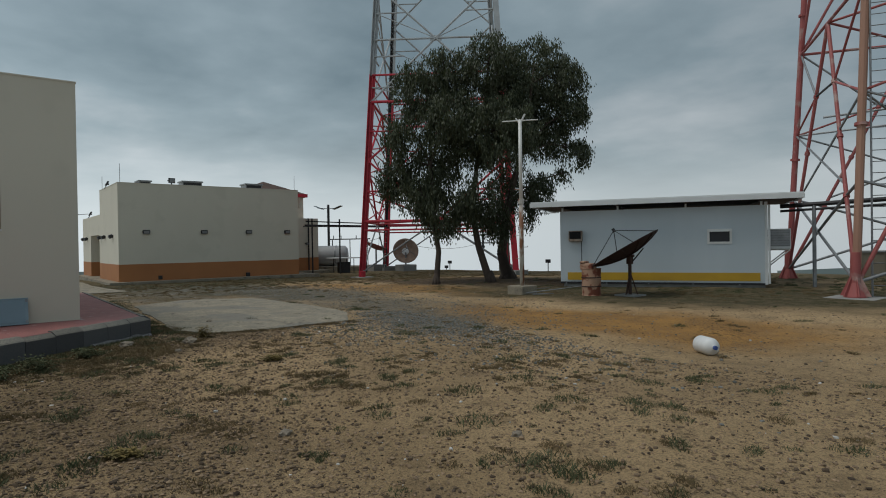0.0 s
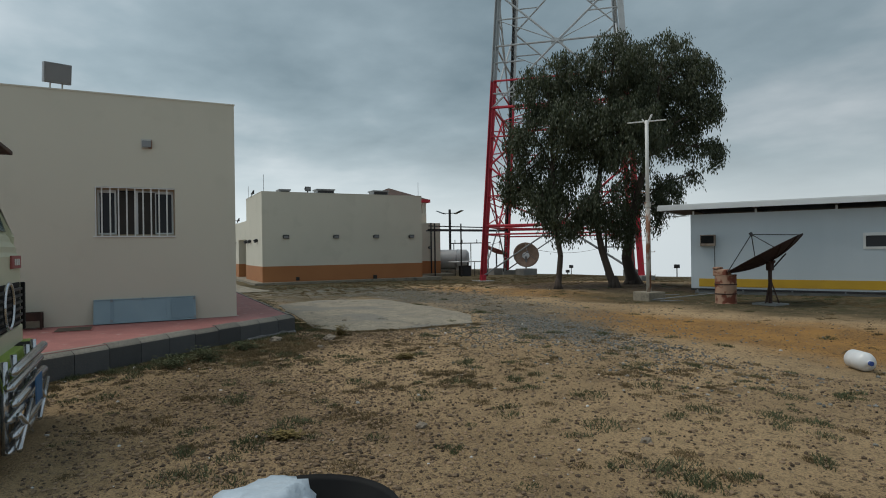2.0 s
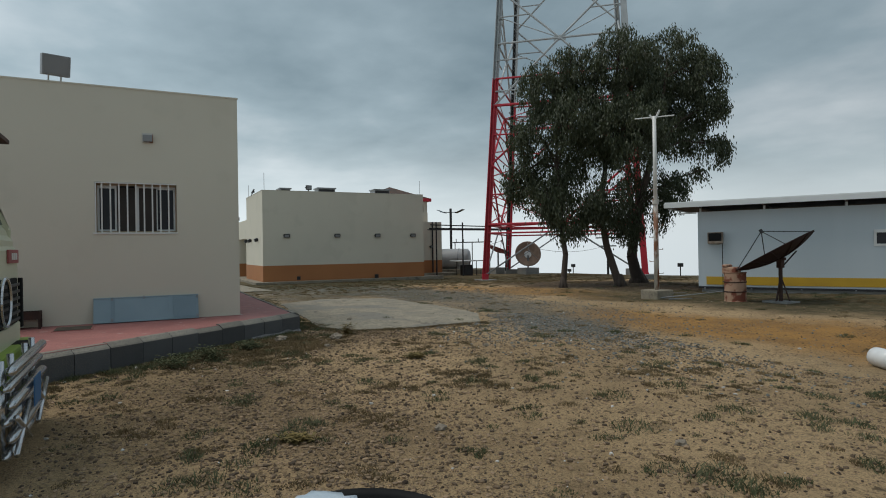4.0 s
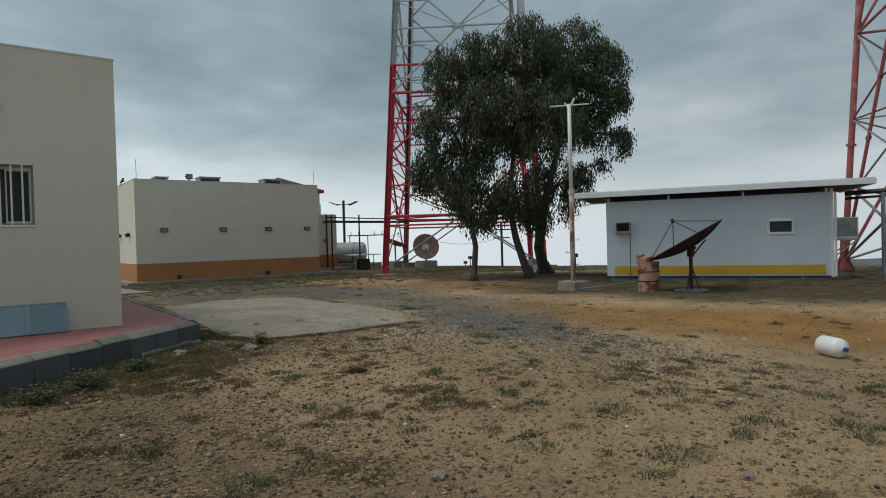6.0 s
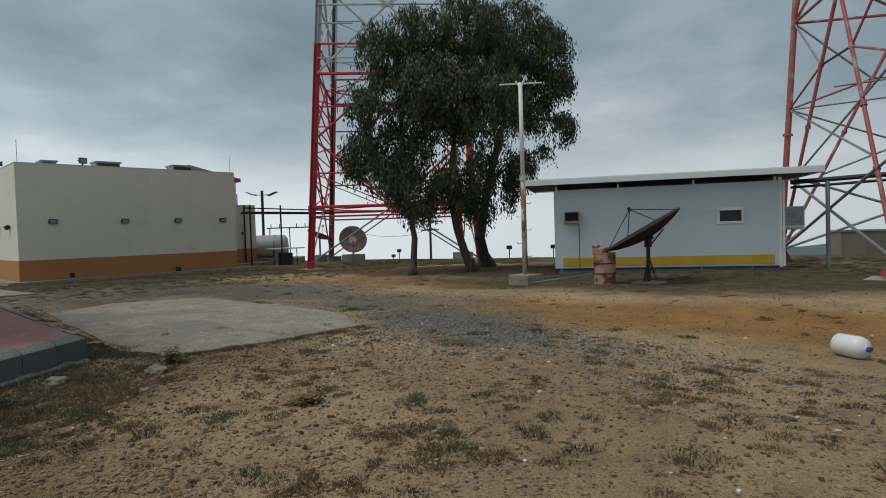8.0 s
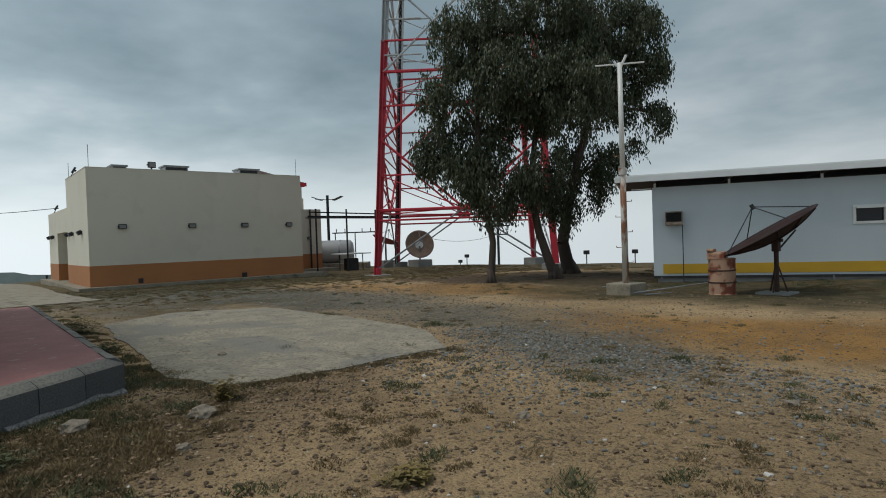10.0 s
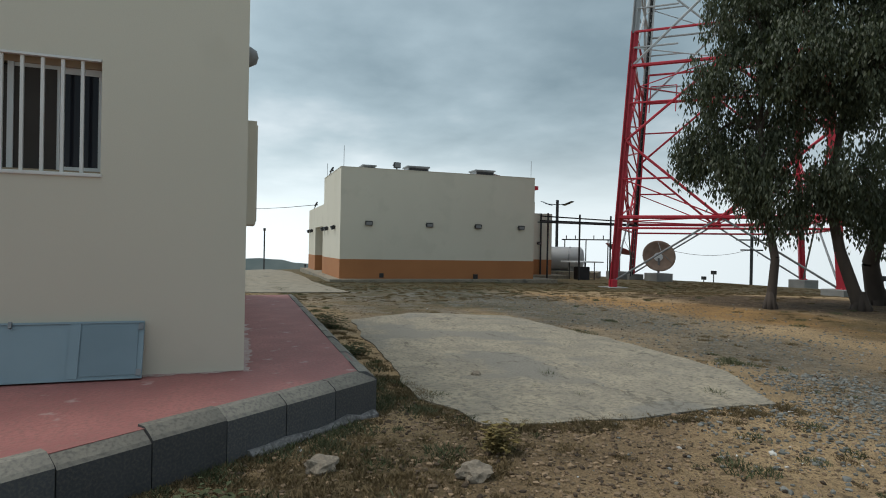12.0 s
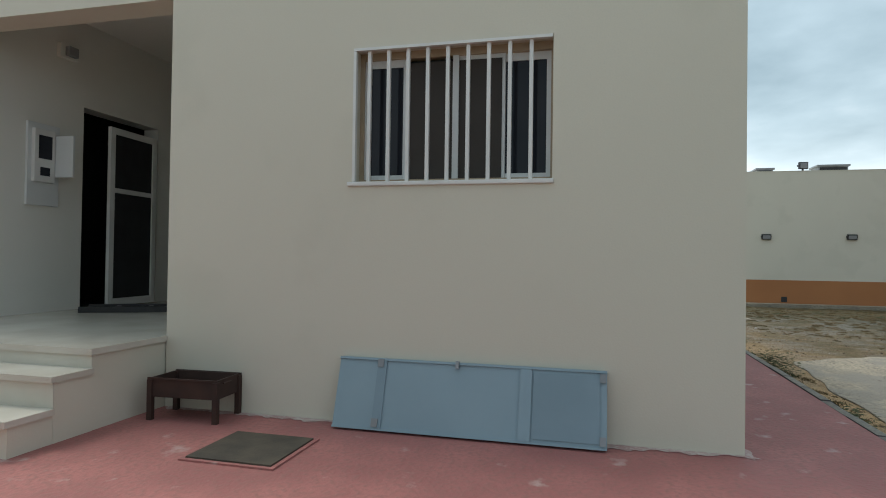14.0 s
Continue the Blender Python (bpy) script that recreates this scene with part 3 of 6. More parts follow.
win = thing("window_1", pose(-11.9, 1.41, PAVE_Z), "sliding window with beige frame behind white bars", "window", kind="structure")
part("window_frame", boxes((-0.20, -0.12, WX0, WX0 + 0.03, WZ0, WZ1), (-0.20, -0.12, WX1 - 0.02, WX1, WZ0, WZ1), (-0.20, -0.12, WX0 + 0.03, WX1 - 0.02, WZ1 - 0.05, WZ1),
                           (-0.20, -0.12, WX0 + 0.03, WX1 - 0.02, WZ0, WZ0 + 0.025)), FRAME_WOOD, win, "beige painted frame")
Z0, Z1 = WZ0 + 0.025, WZ1 - 0.05
for y0, y1, x in ((WX0 + 0.03, -2.03, -0.145), (-1.71, -1.38, -0.15), (-1.42, WX1 - 0.02, -0.165)):
    part("sash", boxes((x - 0.012, x + 0.012, y0, y0 + 0.035, Z0, Z1), (x - 0.012, x + 0.012, y1 - 0.03, y1, Z0, Z1), (x - 0.012, x + 0.012, y0 + 0.035, y1 - 0.03, Z1 - 0.05, Z1),
                       (x - 0.012, x + 0.012, y0 + 0.035, y1 - 0.03, Z0, Z0 + 0.03)), FASCIA, win, "pale aluminium sash")
    part("pane", boxes((x - 0.004, x + 0.003, y0 + 0.035, y1 - 0.03, Z0 + 0.03, Z1 - 0.05)), GLASS, win)
part("insect_screen", boxes((-0.136, -0.132, -2.03, -1.40, Z0, Z1 - 0.03)), SCREEN, win, "brown insect screen")
part("sash_stile", boxes((-0.131, -0.118, -1.72, -1.68, Z0, Z1)), FASCIA, win, "pale aluminium stile")
# added dark sheet behind the panes, in place of the shaded room
part("blind", boxes((-0.195, -0.185, WX0 + 0.03, WX1 - 0.02, Z0, Z1)), INSIDE_SHADE, win, "dark backing sheet for the unlit room")
part("window_sill", boxes((-0.12, 0.018, WX0 - 0.03, WX1 + 0.01, WZ0 - 0.03, WZ0 - 0.003), bevel=0.006), WHITE_PAINT, win)
part("reveal_trim", boxes((-0.02, 0.012, WX0 + 0.003, WX1 - 0.003, WZ1 - 0.022, WZ1 - 0.004), (-0.02, 0.012, WX0 + 0.003, WX0 + 0.022, WZ0, WZ1 - 0.024)), WHITE_PAINT, win)
for i in range(9):
    y = -2.255 + i * 0.1315
    part("bar", boxes((-0.035, -0.01, y - 0.012, y + 0.012, WZ0 - 0.003, WZ1 - 0.022), bevel=0.003), WHITE_PAINT, win)

lamp_box = thing("wall_lamp", pose(-11.9, -0.12, 3.92, 0, 0, -90), "square rust-stained wall lamp on the cream wall", "lamp")
part("lamp_base", boxes((-0.09, 0.09, 0, 0.03, -0.085, 0.085), bevel=0.008), POLE_RUST, lamp_box)
part("lamp_cover", boxes((-0.075, 0.075, 0.03, 0.075, -0.07, 0.05), bevel=0.012), LAMP_GLASS, lamp_box)
side_lamp = thing("wall_lamp", pose(-13.6, 1.41, 3.77), "small round wall lamp on the side wall", "lamp")
b = bm_new()
lathe(b, [(0.001, 0.12), (0.07, 0.10), (0.11, 0.03), (0.11, 0.0)], 16, pose(0, 0, 0, -90))
part("lamp_cover", b, LAMP_GLASS, side_lamp, smooth=True)
part("lamp_base", tubes(((0, 0.0, 0), (0, 0.02, 0), 0.12), seg=16), WHITE_PAINT, side_lamp)
side_box = thing("wall_cabinet", pose(-13.7, 1.41, 1.93), "cream painted shallow service cabinet on the side wall", "cabinet")
part("body", boxes((-0.35, 0.35, 0.0, 0.11, 0.0, 1.1), bevel=0.01), CREAM, side_box)
part("door", boxes((-0.32, 0.32, 0.111, 0.12, 0.04, 1.06), bevel=0.003), CREAM, side_box)

big_flood = floodlight(pose(-12.02, -1.52, 5.07, -12, 0, -75), "large grey floodlight standing on the parapet", 0.41, 0.34, 0.22, False)
part("stand", boxes((-0.10, -0.08, 0.06, 0.10, -0.27, -0.135), (0.08, 0.10, 0.06, 0.10, -0.27, -0.135), (-0.12, 0.12, 0.03, 0.13, -0.29, -0.27)), WHITE_PAINT, big_flood)

# screen door, half open
door = thing("screen_door", pose(-14.30, -4.47, 1.19, 0, 0, 3), "half-open white framed insect screen door", "door")
dw, dh = 0.74, 1.92
part("door_frame", boxes((0, 0.07, -0.02, 0.02, 0, dh), (dw - 0.07, dw, -0.02, 0.02, 0, dh), (0.07, dw - 0.07, -0.02, 0.02, 0, 0.08), (0.07, dw - 0.07, -0.02, 0.02, dh - 0.07, dh),
                         (0.07, dw - 0.07, -0.02, 0.02, 1.22, 1.27), bevel=0.004), WHITE_PAINT, door)
part("screen", boxes((0.07, dw - 0.07, -0.004, 0.004, 0.08, 1.22), (0.07, dw - 0.07, -0.004, 0.004, 1.27, dh - 0.07)), DARK_METAL, door, "dark insect mesh")
meter = thing("electric_panel", pose(-12.92, -4.54, 2.62), "open grey electric meter box on the porch wall", "electric panel")
part("back_plate", boxes((-0.10, 0.24, 0.003, 0.03, -0.42, 0.36), bevel=0.004), FASCIA, meter)
part("meter_box", boxes((-0.02, 0.20, 0.03, 0.07, -0.2, 0.30), bevel=0.006), WHITE_PAINT, meter)
part("meter_window", boxes((0.02, 0.16, 0.071, 0.076, 0.02, 0.24), (0.04, 0.14, 0.071, 0.076, -0.14, -0.06)), GLASS, meter)
part("cover_door", boxes((-0.05, -0.025, 0.03, 0.27, -0.14, 0.26), bevel=0.004), FASCIA, meter, "opened grey cover")
part("paper_note", boxes((-0.056, -0.051, 0.10, 0.25, -0.13, 0.02)), WHITE_PAINT, meter, "white card on the cover")
porch_lamp = thing("porch_lamp", pose(-13.1, -4.54, 3.75), "small square bulkhead lamp high on the porch wall", "lamp")
part("lamp_base", boxes((-0.11, 0.11, 0, 0.05, -0.07, 0.07), bevel=0.01), WHITE_PLASTER, porch_lamp)
part("lamp_cover", boxes((-0.06, 0.06, 0.05, 0.10, -0.05, 0.05), bevel=0.012), LAMP_GLASS, porch_lamp)

ladder = thing("folded_ladder", pose(-14.2, -2.7, 1.182, 0, 0, -61), "dark folded metal ladder lying on the porch floor", "ladder")
part("rail", boxes((-0.1, 1.9, -0.03, 0.03, 0.0, 0.055)), DARK_METAL, ladder)
part("rail", boxes((-0.1, 1.9, 0.30, 0.36, 0.0, 0.055)), DARK_METAL, ladder)
for i in range(6):
    part("rung", boxes((0.1 + i * 0.3, 0.14 + i * 0.3, 0.03, 0.30, 0.012, 0.042)), GALV, ladder)

# steel panel that leans on the wall
panel = thing("steel_panel", pose(-11.735, -0.17, PAVE_Z + 0.012, 0, -17.5, 0), "blue-grey painted steel door panel leaning on the wall", "metal panel")
part("sheet", boxes((-0.03, 0, -0.82, 0.84, 0, 0.44), bevel=0.004), BLUE_STEEL, panel)
part("edge_strip", boxes((0.002, 0.010, -0.82, 0.84, 0.425, 0.44), (0.002, 0.010, -0.82, 0.84, 0.0, 0.012)), BLUE_STEEL, panel)
part("cover_strip", boxes((0.002, 0.009, -0.56, -0.50, 0.014, 0.423)), BLUE_DARK, panel)
part("cover_strip", boxes((0.002, 0.012, 0.34, 0.41, 0.014, 0.423)), BLUE_STEEL, panel)
part("patch_sheet", boxes((0.002, 0.008, 0.42, 0.80, 0.03, 0.405)), BLUE_DARK, panel, "weathered blue sheet")
for y, z in ((-0.54, 0.385), (-0.54, 0.02)):
    part("hinge", boxes((0.010, 0.016, y - 0.02, y + 0.02, z, z + 0.05)), GALV, panel)
part("latch", boxes((0.004, 0.03, -0.055, -0.035, 0.40, 0.445)), GALV, panel)
for z in (0.02, 0.37):
    part("corner_clip", boxes((0.010, 0.016, 0.80, 0.835, z, z + 0.05)), GALV, panel)

# lime splashes where the wall meets the pavement
LIME = material("lime_splash", [(0.48, 0.37, 0.34), (0.40, 0.25, 0.23), (0.52, 0.45, 0.42)], 0.85, 5, 40, 0.3, 0.004)


def splash(points, out, label):
    b = bm_new()
    inner, outer = [], []
    steps = 90
    a, c, o = Vector(points[0]), Vector(points[1]), Vector(out)
    for k in range(steps + 1):
        p = a.lerp(c, k / steps)
        w = max(0.008, 0.05 + 0.10 * noise.noise((k * 0.13, a.x, 1)) + 0.06 * noise.noise((k * 0.6, a.y, 2)))
        inner.append(b.verts.new((p.x, p.y, PAVE_Z + 0.004)))
        outer.append(b.verts.new((p.x + o.x * w, p.y + o.y * w, PAVE_Z + 0.0035)))
    for k in range(steps):
        b.faces.new((inner[k], outer[k], outer[k + 1], inner[k + 1]))
    tagged(part("lime_splash", b, LIME), label, "stain", kind="structure")


splash([(-11.899, -2.3), (-11.899, 1.45)], (1, 0), "pale lime splashes along the foot of the wall")
splash([(-11.86, 1.411), (-15.0, 1.411)], (0, 1), "pale lime splashes along the foot of the wall")

# rusted brazier
grill = thing("brazier", pose(-11.73, -1.97, PAVE_Z, 0, 0, 3), "rusted brown steel barbecue brazier on four legs", "barbecue")
GX, GY, G0, G1 = 0.13, 0.228, 0.15, 0.272
part("tray", boxes((-GX, GX, -GY - 0.01, -GY, G0, G1), (-GX, GX, GY, GY + 0.01, G0, G1), (-GX - 0.01, -GX, -GY, GY, G0, G1), (GX, GX + 0.01, -GY, GY, G0, G1),
                   (-GX, GX, -GY, GY, G0, G0 + 0.01)), RUST_STEEL, grill)
for x0, x1 in ((-GX - 0.02, -GX - 0.011), (GX + 0.011, GX + 0.02)):
    part("rim", boxes((x0, x1, -GY - 0.02, GY + 0.02, G1 - 0.008, G1 + 0.004)), RUST_STEEL, grill)
part("ash", boxes((-GX + 0.01, GX - 0.01, -GY + 0.01, GY - 0.01, G0 + 0.012, G0 + 0.04)), BLACK, grill)
for x in (-GX - 0.005, GX + 0.005):
    for y in (-GY - 0.005, GY + 0.005):
        part("leg", boxes((x - 0.017, x + 0.017, y - 0.017, y + 0.017, 0, G1 - 0.01)), RUST_STEEL, grill)
part("handle", tubes(((0.0, GY + 0.03, 0.25), (0.09, GY + 0.03, 0.25), 0.006)), RUST_STEEL, grill)

cover = thing("manhole_cover", pose(-11.23, -1.23, PAVE_Z + 0.004), "square dark iron manhole cover in the red pavement", "manhole cover")
part("frame", boxes((-0.265, 0.265, -0.275, -0.25, -0.02, 0.006), (-0.265, 0.265, 0.25, 0.275, -0.02, 0.006), (-0.265, -0.24, -0.25, 0.25, -0.02, 0.006), (0.24, 0.265, -0.25, 0.25, -0.02, 0.006)), RED_PAVE, cover)
part("lid", boxes((-0.238, 0.238, -0.248, 0.248, 0, 0.014)), material("worn_iron", [(0.085, 0.07, 0.05), (0.05, 0.043, 0.033)], 0.8, 6, 60, 0.4, 0.005), cover)

# ---------- cream and orange building ----------
FX = -33.2
far_house = thing("orange_base_building", pose(FX, 5.62, 0.25), "cream plastered building with an orange painted base", "building", kind="structure")
H1, H2, H3, BAND = 4.94, 3.60, 3.50, 0.85
for name, x0, x1, y0, y1, h in (("block", -5.4, 0, 0, 9.55, H1),):
    part("wall", boxes((x0, x1, y0, y1, BAND, h)), CREAM, far_house)
    part("wall_base", boxes((x0 + 0.0, x1 + 0.008, y0 - 0.008, y1, -0.2, BAND)), ORANGE, far_house, "orange painted base")
# lower wing with its recessed entrance
part("wall", boxes((-5.7, -5.4, 0, 5.0, BAND, H2)), CREAM, far_house)
part("wall", boxes((-12.2, -8.9, 0, 9.0, BAND, H2)), CREAM, far_house)
part("wall", boxes((-8.9, -5.7, 0.9, 9.0, BAND, H2 - 0.01)), CREAM, far_house)
part("lintel", boxes((-8.9, -5.7, 0, 0.9, 2.45, H2)), CREAM, far_house)
part("wall_base", boxes((-12.2, -8.9, -0.008, 9.0, -0.2, BAND)), ORANGE, far_house)
part("wall_base", boxes((-5.7, -5.4, -0.008, 5.0, -0.2, BAND)), ORANGE, far_house)
part("wall_base", boxes((-8.9, -5.7, 0.89, 9.0, -0.2, BAND)), ORANGE, far_house)
part("doorway", boxes((-8.2, -6.5, 0.86, 0.90, 0.0, 2.2)), DARK_METAL, far_house, "dark metal double door")
# lower annex at the other end
part("wall", boxes((-9.0, -4.3, 9.0, 12.95, BAND, H3)), CREAM, far_house)
part("wall_base", boxes((-9.0, -4.292, 9.0, 12.958, -0.2, BAND)), ORANGE, far_house)
part("parapet", boxes((-9.0, -5.6, 9.55, 12.5, H3, H3 + 0.75)), CREAM, far_house)
part("plinth", boxes((-12.3, 0.55, -0.5, 10.6, -0.4, -0.02)), CONCRETE, far_house)
part("plinth", boxes((-9.0, -3.4, 10.6, 13.6, -0.4, -0.02)), CONCRETE, far_house)
part("drainpipe", tubes(((-4.22, 12.2, 0.0), (-4.22, 12.2, H3), 0.05), seg=8), DARK_METAL, far_house)
part("coping", boxes((-5.42, 0.015, -0.015, 9.565, H1, H1 + 0.02)), CREAM, far_house)
for y, z0, z1 in ((1.9, 0.15, 0.33), (6.45, -0.02, 0.30)):
    part("vent" if y < 5 else "junction_box", boxes((0.01, 0.14 if y > 5 else 0.03, y - 0.1, y + 0.1, z0 - 0.12, z1 - 0.1), bevel=0.01), DARK_METAL, far_house)
for i, y in enumerate((1.27, 4.12, 6.55, 8.82)):
    floodlight(pose(FX, 5.62 + y, 2.74, -12, 0, -90), "small dark floodlight fixed on the cream wall", 0.32, 0.20, 0.13, True, "wall floodlights")
floodlight(pose(FX - 4.3, 17.72, 2.05, -12, 0, -90), "small dark floodlight fixed on the annex wall", 0.2, 0.16, 0.12, True, "wall floodlights")
for x in (-34.7, -37.0, -38.3, -43.4, -44.7):
    floodlight(pose(x, 5.62, 2.58, -25, 0, 180), "small dark floodlight over the paved side", 0.3, 0.18, 0.2, True, "side floodlights")
roof_z = 0.25 + H1
for y, w, h in ((7.0, 0.55, 0.16), (9.35, 1.0, 0.24), (12.75, 0.95, 0.26)):
    hatch = thing("roof_vent", pose(FX - 1.0, y, roof_z), "low grey metal roof vent box with a dark louvre", "roof vent", "roof vents")
    part("curb", boxes((-0.4, 0.4, -w / 2, w / 2, 0.0, h)), GALV, hatch)
    part("hood", boxes((-0.46, 0.46, -w / 2 - 0.06, w / 2 + 0.06, h, h + 0.07), bevel=0.01), GALV, hatch)
    part("louvre", boxes((0.40, 0.415, -w / 2 + 0.05, w / 2 - 0.05, 0.04, h - 0.03)), DARK_METAL, hatch)
roof_stand = floodlight(pose(FX - 0.3, 8.2, roof_z + 0.24, 0, 0, -80), "grey floodlight on a short stand on the roof edge", 0.32, 0.26, 0.14, True)
part("stand", boxes((-0.03, 0.03, 0.02, 0.06, -0.26, -0.125), (-0.1, 0.1, -0.02, 0.1, -0.26, -0.24)), DARK_METAL, roof_stand)
for x, y, h in ((FX - 0.1, 5.75, 0.95), (FX - 5.3, 5.75, 0.8), (FX - 0.1, 15.0, 0.85)):
    rod = thing("lightning_rod", pose(x, y, roof_z), "thin steel lightning rod on the roof corner", "lightning rod")
    part("rod", tubes(((0, 0, 0), (0, 0, h), 0.012), seg=6), GALV, rod)
    part("foot", boxes((-0.04, 0.04, -0.04, 0.04, 0, 0.03)), GALV, rod)
for x, z in ((FX - 3.4, roof_z), (FX - 9.5, 0.25 + H2)):
    spot = floodlight(pose(x, 5.75, z + 0.22, 30, 0, 180), "dark spotlight leaning out over the parapet", 0.22, 0.28, 0.1, True)
    part("stem", tubes(((0, 0.02, -0.3), (0, 0.02, -0.1), 0.02), seg=6), DARK_METAL, spot)

pavilion = thing("red_roof_pavilion", pose(-43.5, 17.1, 0), "pavilion with a dark hipped roof and red eaves", "pavilion")
b = bm_new()
base_ring = [b.verts.new(q) for q in ((-2.2, -2.4, 5.75), (2.2, -2.4, 5.75), (2.2, 2.4, 5.75), (-2.2, 2.4, 5.75))]
apex = b.verts.new((0, 0, 6.75))
b.faces.new(base_ring[::-1])
for k in range(4):
    b.faces.new((base_ring[k], base_ring[(k + 1) % 4], apex))
part("roof", b, SOFFIT, pavilion, "dark hipped roof")
part("eave", boxes((-2.3, 2.3, -2.5, 2.5, 5.5, 5.74)), TOWER_RED, pavilion, "red painted eaves")
for x in (-1.9, 1.9):
    for y in (-2.1, 2.1):
        part("column", boxes((x - 0.15, x + 0.15, y - 0.15, y + 0.15, -0.5, 5.5)), CREAM, pavilion)
part("wall", boxes((-1.7, 1.7, -1.9, 1.9, -0.5, 4.6)), CREAM, pavilion)

# ---------- white cabin ----------
ANG = 30.0
cabin_m = pose(-13.59, 17.046, 0.0, 0, 0, ANG)
cabin = thing("white_cabin", cabin_m, "white panel cabin with yellow stripe and slanting sheet roof", "cabin", kind="structure")
CW0, CW1, CB, CT, CD = -0.80, 5.80, 0.47, 2.98, 3.4
cw = bm_new()
for d in ((CW0, -0.44, 0, 0.12, CB, CT), (-0.04, 4.12, 0, 0.12, CB, CT), (4.72, CW1, 0, 0.12, CB, CT), (-0.44, -0.04, 0, 0.12, CB, 1.93), (-0.44, -0.04, 0, 0.12, 2.26, CT),
          (4.12, 4.72, 0, 0.12, CB, 1.82), (4.12, 4.72, 0, 0.12, 2.17, CT)):
    box(cw, *d)
part("wall", cw, CABIN, cabin)
part("wall", boxes((CW0, CW0 + 0.1, 0.12, CD, CB, CT), (CW1 - 0.1, CW1, 0.12, CD, CB, CT), (CW0, CW1, CD, CD + 0.1, CB, CT)), CABIN, cabin)
part("stripe", boxes((-0.55, 5.60, -0.018, -0.003, 0.53, 0.80), bevel=0.004), YELLOW, cabin, "yellow painted plank")
part("corner_post", boxes((CW1 - 0.06, CW1 + 0.02, -0.02, 0.06, 0.42, CT + 0.1), bevel=0.006), FASCIA, cabin)
part("drainpipe", tubes(((CW1 + 0.06, -0.04, 0.45), (CW1 + 0.06, -0.04, CT), 0.035)), FASCIA, cabin)
part("sill_beam", boxes((CW0, CW1, -0.01, 0.1, 0.40, 0.465)), DARK_METAL, cabin)
for x in (-0.6, 0.8, 2.2, 3.6, 5.0):
    part("bracket", boxes((x - 0.02, x + 0.02, -0.03, 0.05, 0.33, 0.44)), GALV, cabin)
part("foundation", boxes((CW0 + 0.1, CW1 - 0.05, 0.05, CD, 0.05, 0.40)), GREY_CONC, cabin)
# roof: white fascia with dark soffit below, wider than the cabin
roof = bm_new()
RX0, RX1 = -1.75, 6.75
prism(roof, [(RX0, -0.55), (RX1, -0.55), (RX1, CD + 0.6), (RX0, CD + 0.6)], 0.0, 0.05, pose(0, 0, 3.26, -1.0, 0, 0))
part("roof_sheet", roof, FASCIA, cabin)
part("fascia", boxes((RX0, RX1, -0.575, -0.55, 3.13, 3.285), (RX0 - 0.022, RX0, -0.575, CD + 0.6, 3.13, 3.275), (RX1, RX1 + 0.022, -0.575, CD + 0.6, 3.13, 3.275)), FASCIA, cabin)
part("soffit", boxes((RX0 + 0.01, RX1 - 0.01, -0.54, CD + 0.55, 3.17, 3.20)), SOFFIT, cabin)
for x in (-0.72, 1.2, 3.4, 5.65):
    part("roof_post", boxes((x - 0.03, x + 0.03, 0.02, 0.08, CT, 3.168)), FASCIA, cabin)
    part("rafter", boxes((x - 0.03, x + 0.03, -0.52, CD, 3.10, 3.168)), SOFFIT, cabin)
part("light_bar", boxes((-1.35, -0.82, -0.10, -0.06, 2.93, 2.96)), FASCIA, cabin)
part("window_frame", boxes((4.05, 4.12, -0.03, 0.05, 1.75, 2.24), (4.72, 4.79, -0.03, 0.05, 1.75, 2.24), (4.12, 4.72, -0.03, 0.05, 2.17, 2.24), (4.12, 4.72, -0.03, 0.05, 1.75, 1.82), bevel=0.004), WHITE_PAINT, cabin)
part("window_hood", boxes((4.10, 4.74, -0.16, -0.03, 2.15, 2.18)), WHITE_PAINT, cabin)
part("pane", boxes((4.12, 4.72, 0.05, 0.058, 1.82, 2.17)), GLASS, cabin)


def air_conditioner(m, label, w=0.46, h=0.38, d=0.36, front=DARK_METAL, shell=None):
    ac = thing("air_conditioner", m, label, "air conditioner")
    part("case", boxes((-w / 2, w / 2, -d / 2, d / 2, 0, h), bevel=0.012), shell or FASCIA, ac)
    part("grille", boxes((-w / 2 + 0.03, w / 2 - 0.03, -d / 2 - 0.006, -d / 2 - 0.001, 0.09, h - 0.03)), front, ac, "condenser grille")
    for i in range(7):
        z = 0.11 + i * (h - 0.16) / 6
        part("slat", boxes((-w / 2 + 0.03, w / 2 - 0.03, -d / 2 - 0.012, -d / 2 - 0.007, z, z + 0.004)), BLACK, ac)
    return ac


ac1 = air_conditioner(cabin_m @ pose(-0.24, -0.02, 1.90), "rusty-edged window air conditioner set in the cabin wall", front=BLACK,
                      shell=material("rust_stained_case", [(0.20, 0.14, 0.10), (0.30, 0.25, 0.20)], 0.7, 5, 50, 0.1, 0.003))
part("prop", tubes(((0.22, -0.16, 0), (0.22, -0.14, -1.6), 0.014), seg=6), DARK_METAL, ac1)
ac2 = air_conditioner(cabin_m @ pose(CW1 + 0.36, 0.75, 1.55, 0, 0, 0), "large grey air conditioner on a bracket at the cabin end", 0.72, 0.66, 0.8, GALV)
part("bracket", tubes(((-0.34, -0.3, -0.02), (0.34, -0.3, -0.02), 0.02), ((-0.34, -0.3, -0.62), (0.34, -0.3, -0.03), 0.02), ((-0.34, 0.3, -0.02), (0.34, 0.3, -0.02), 0.02), ((-0.34, 0.3, -0.62), (0.34, 0.3, -0.03), 0.02), seg=6), WHITE_PAINT, ac2)


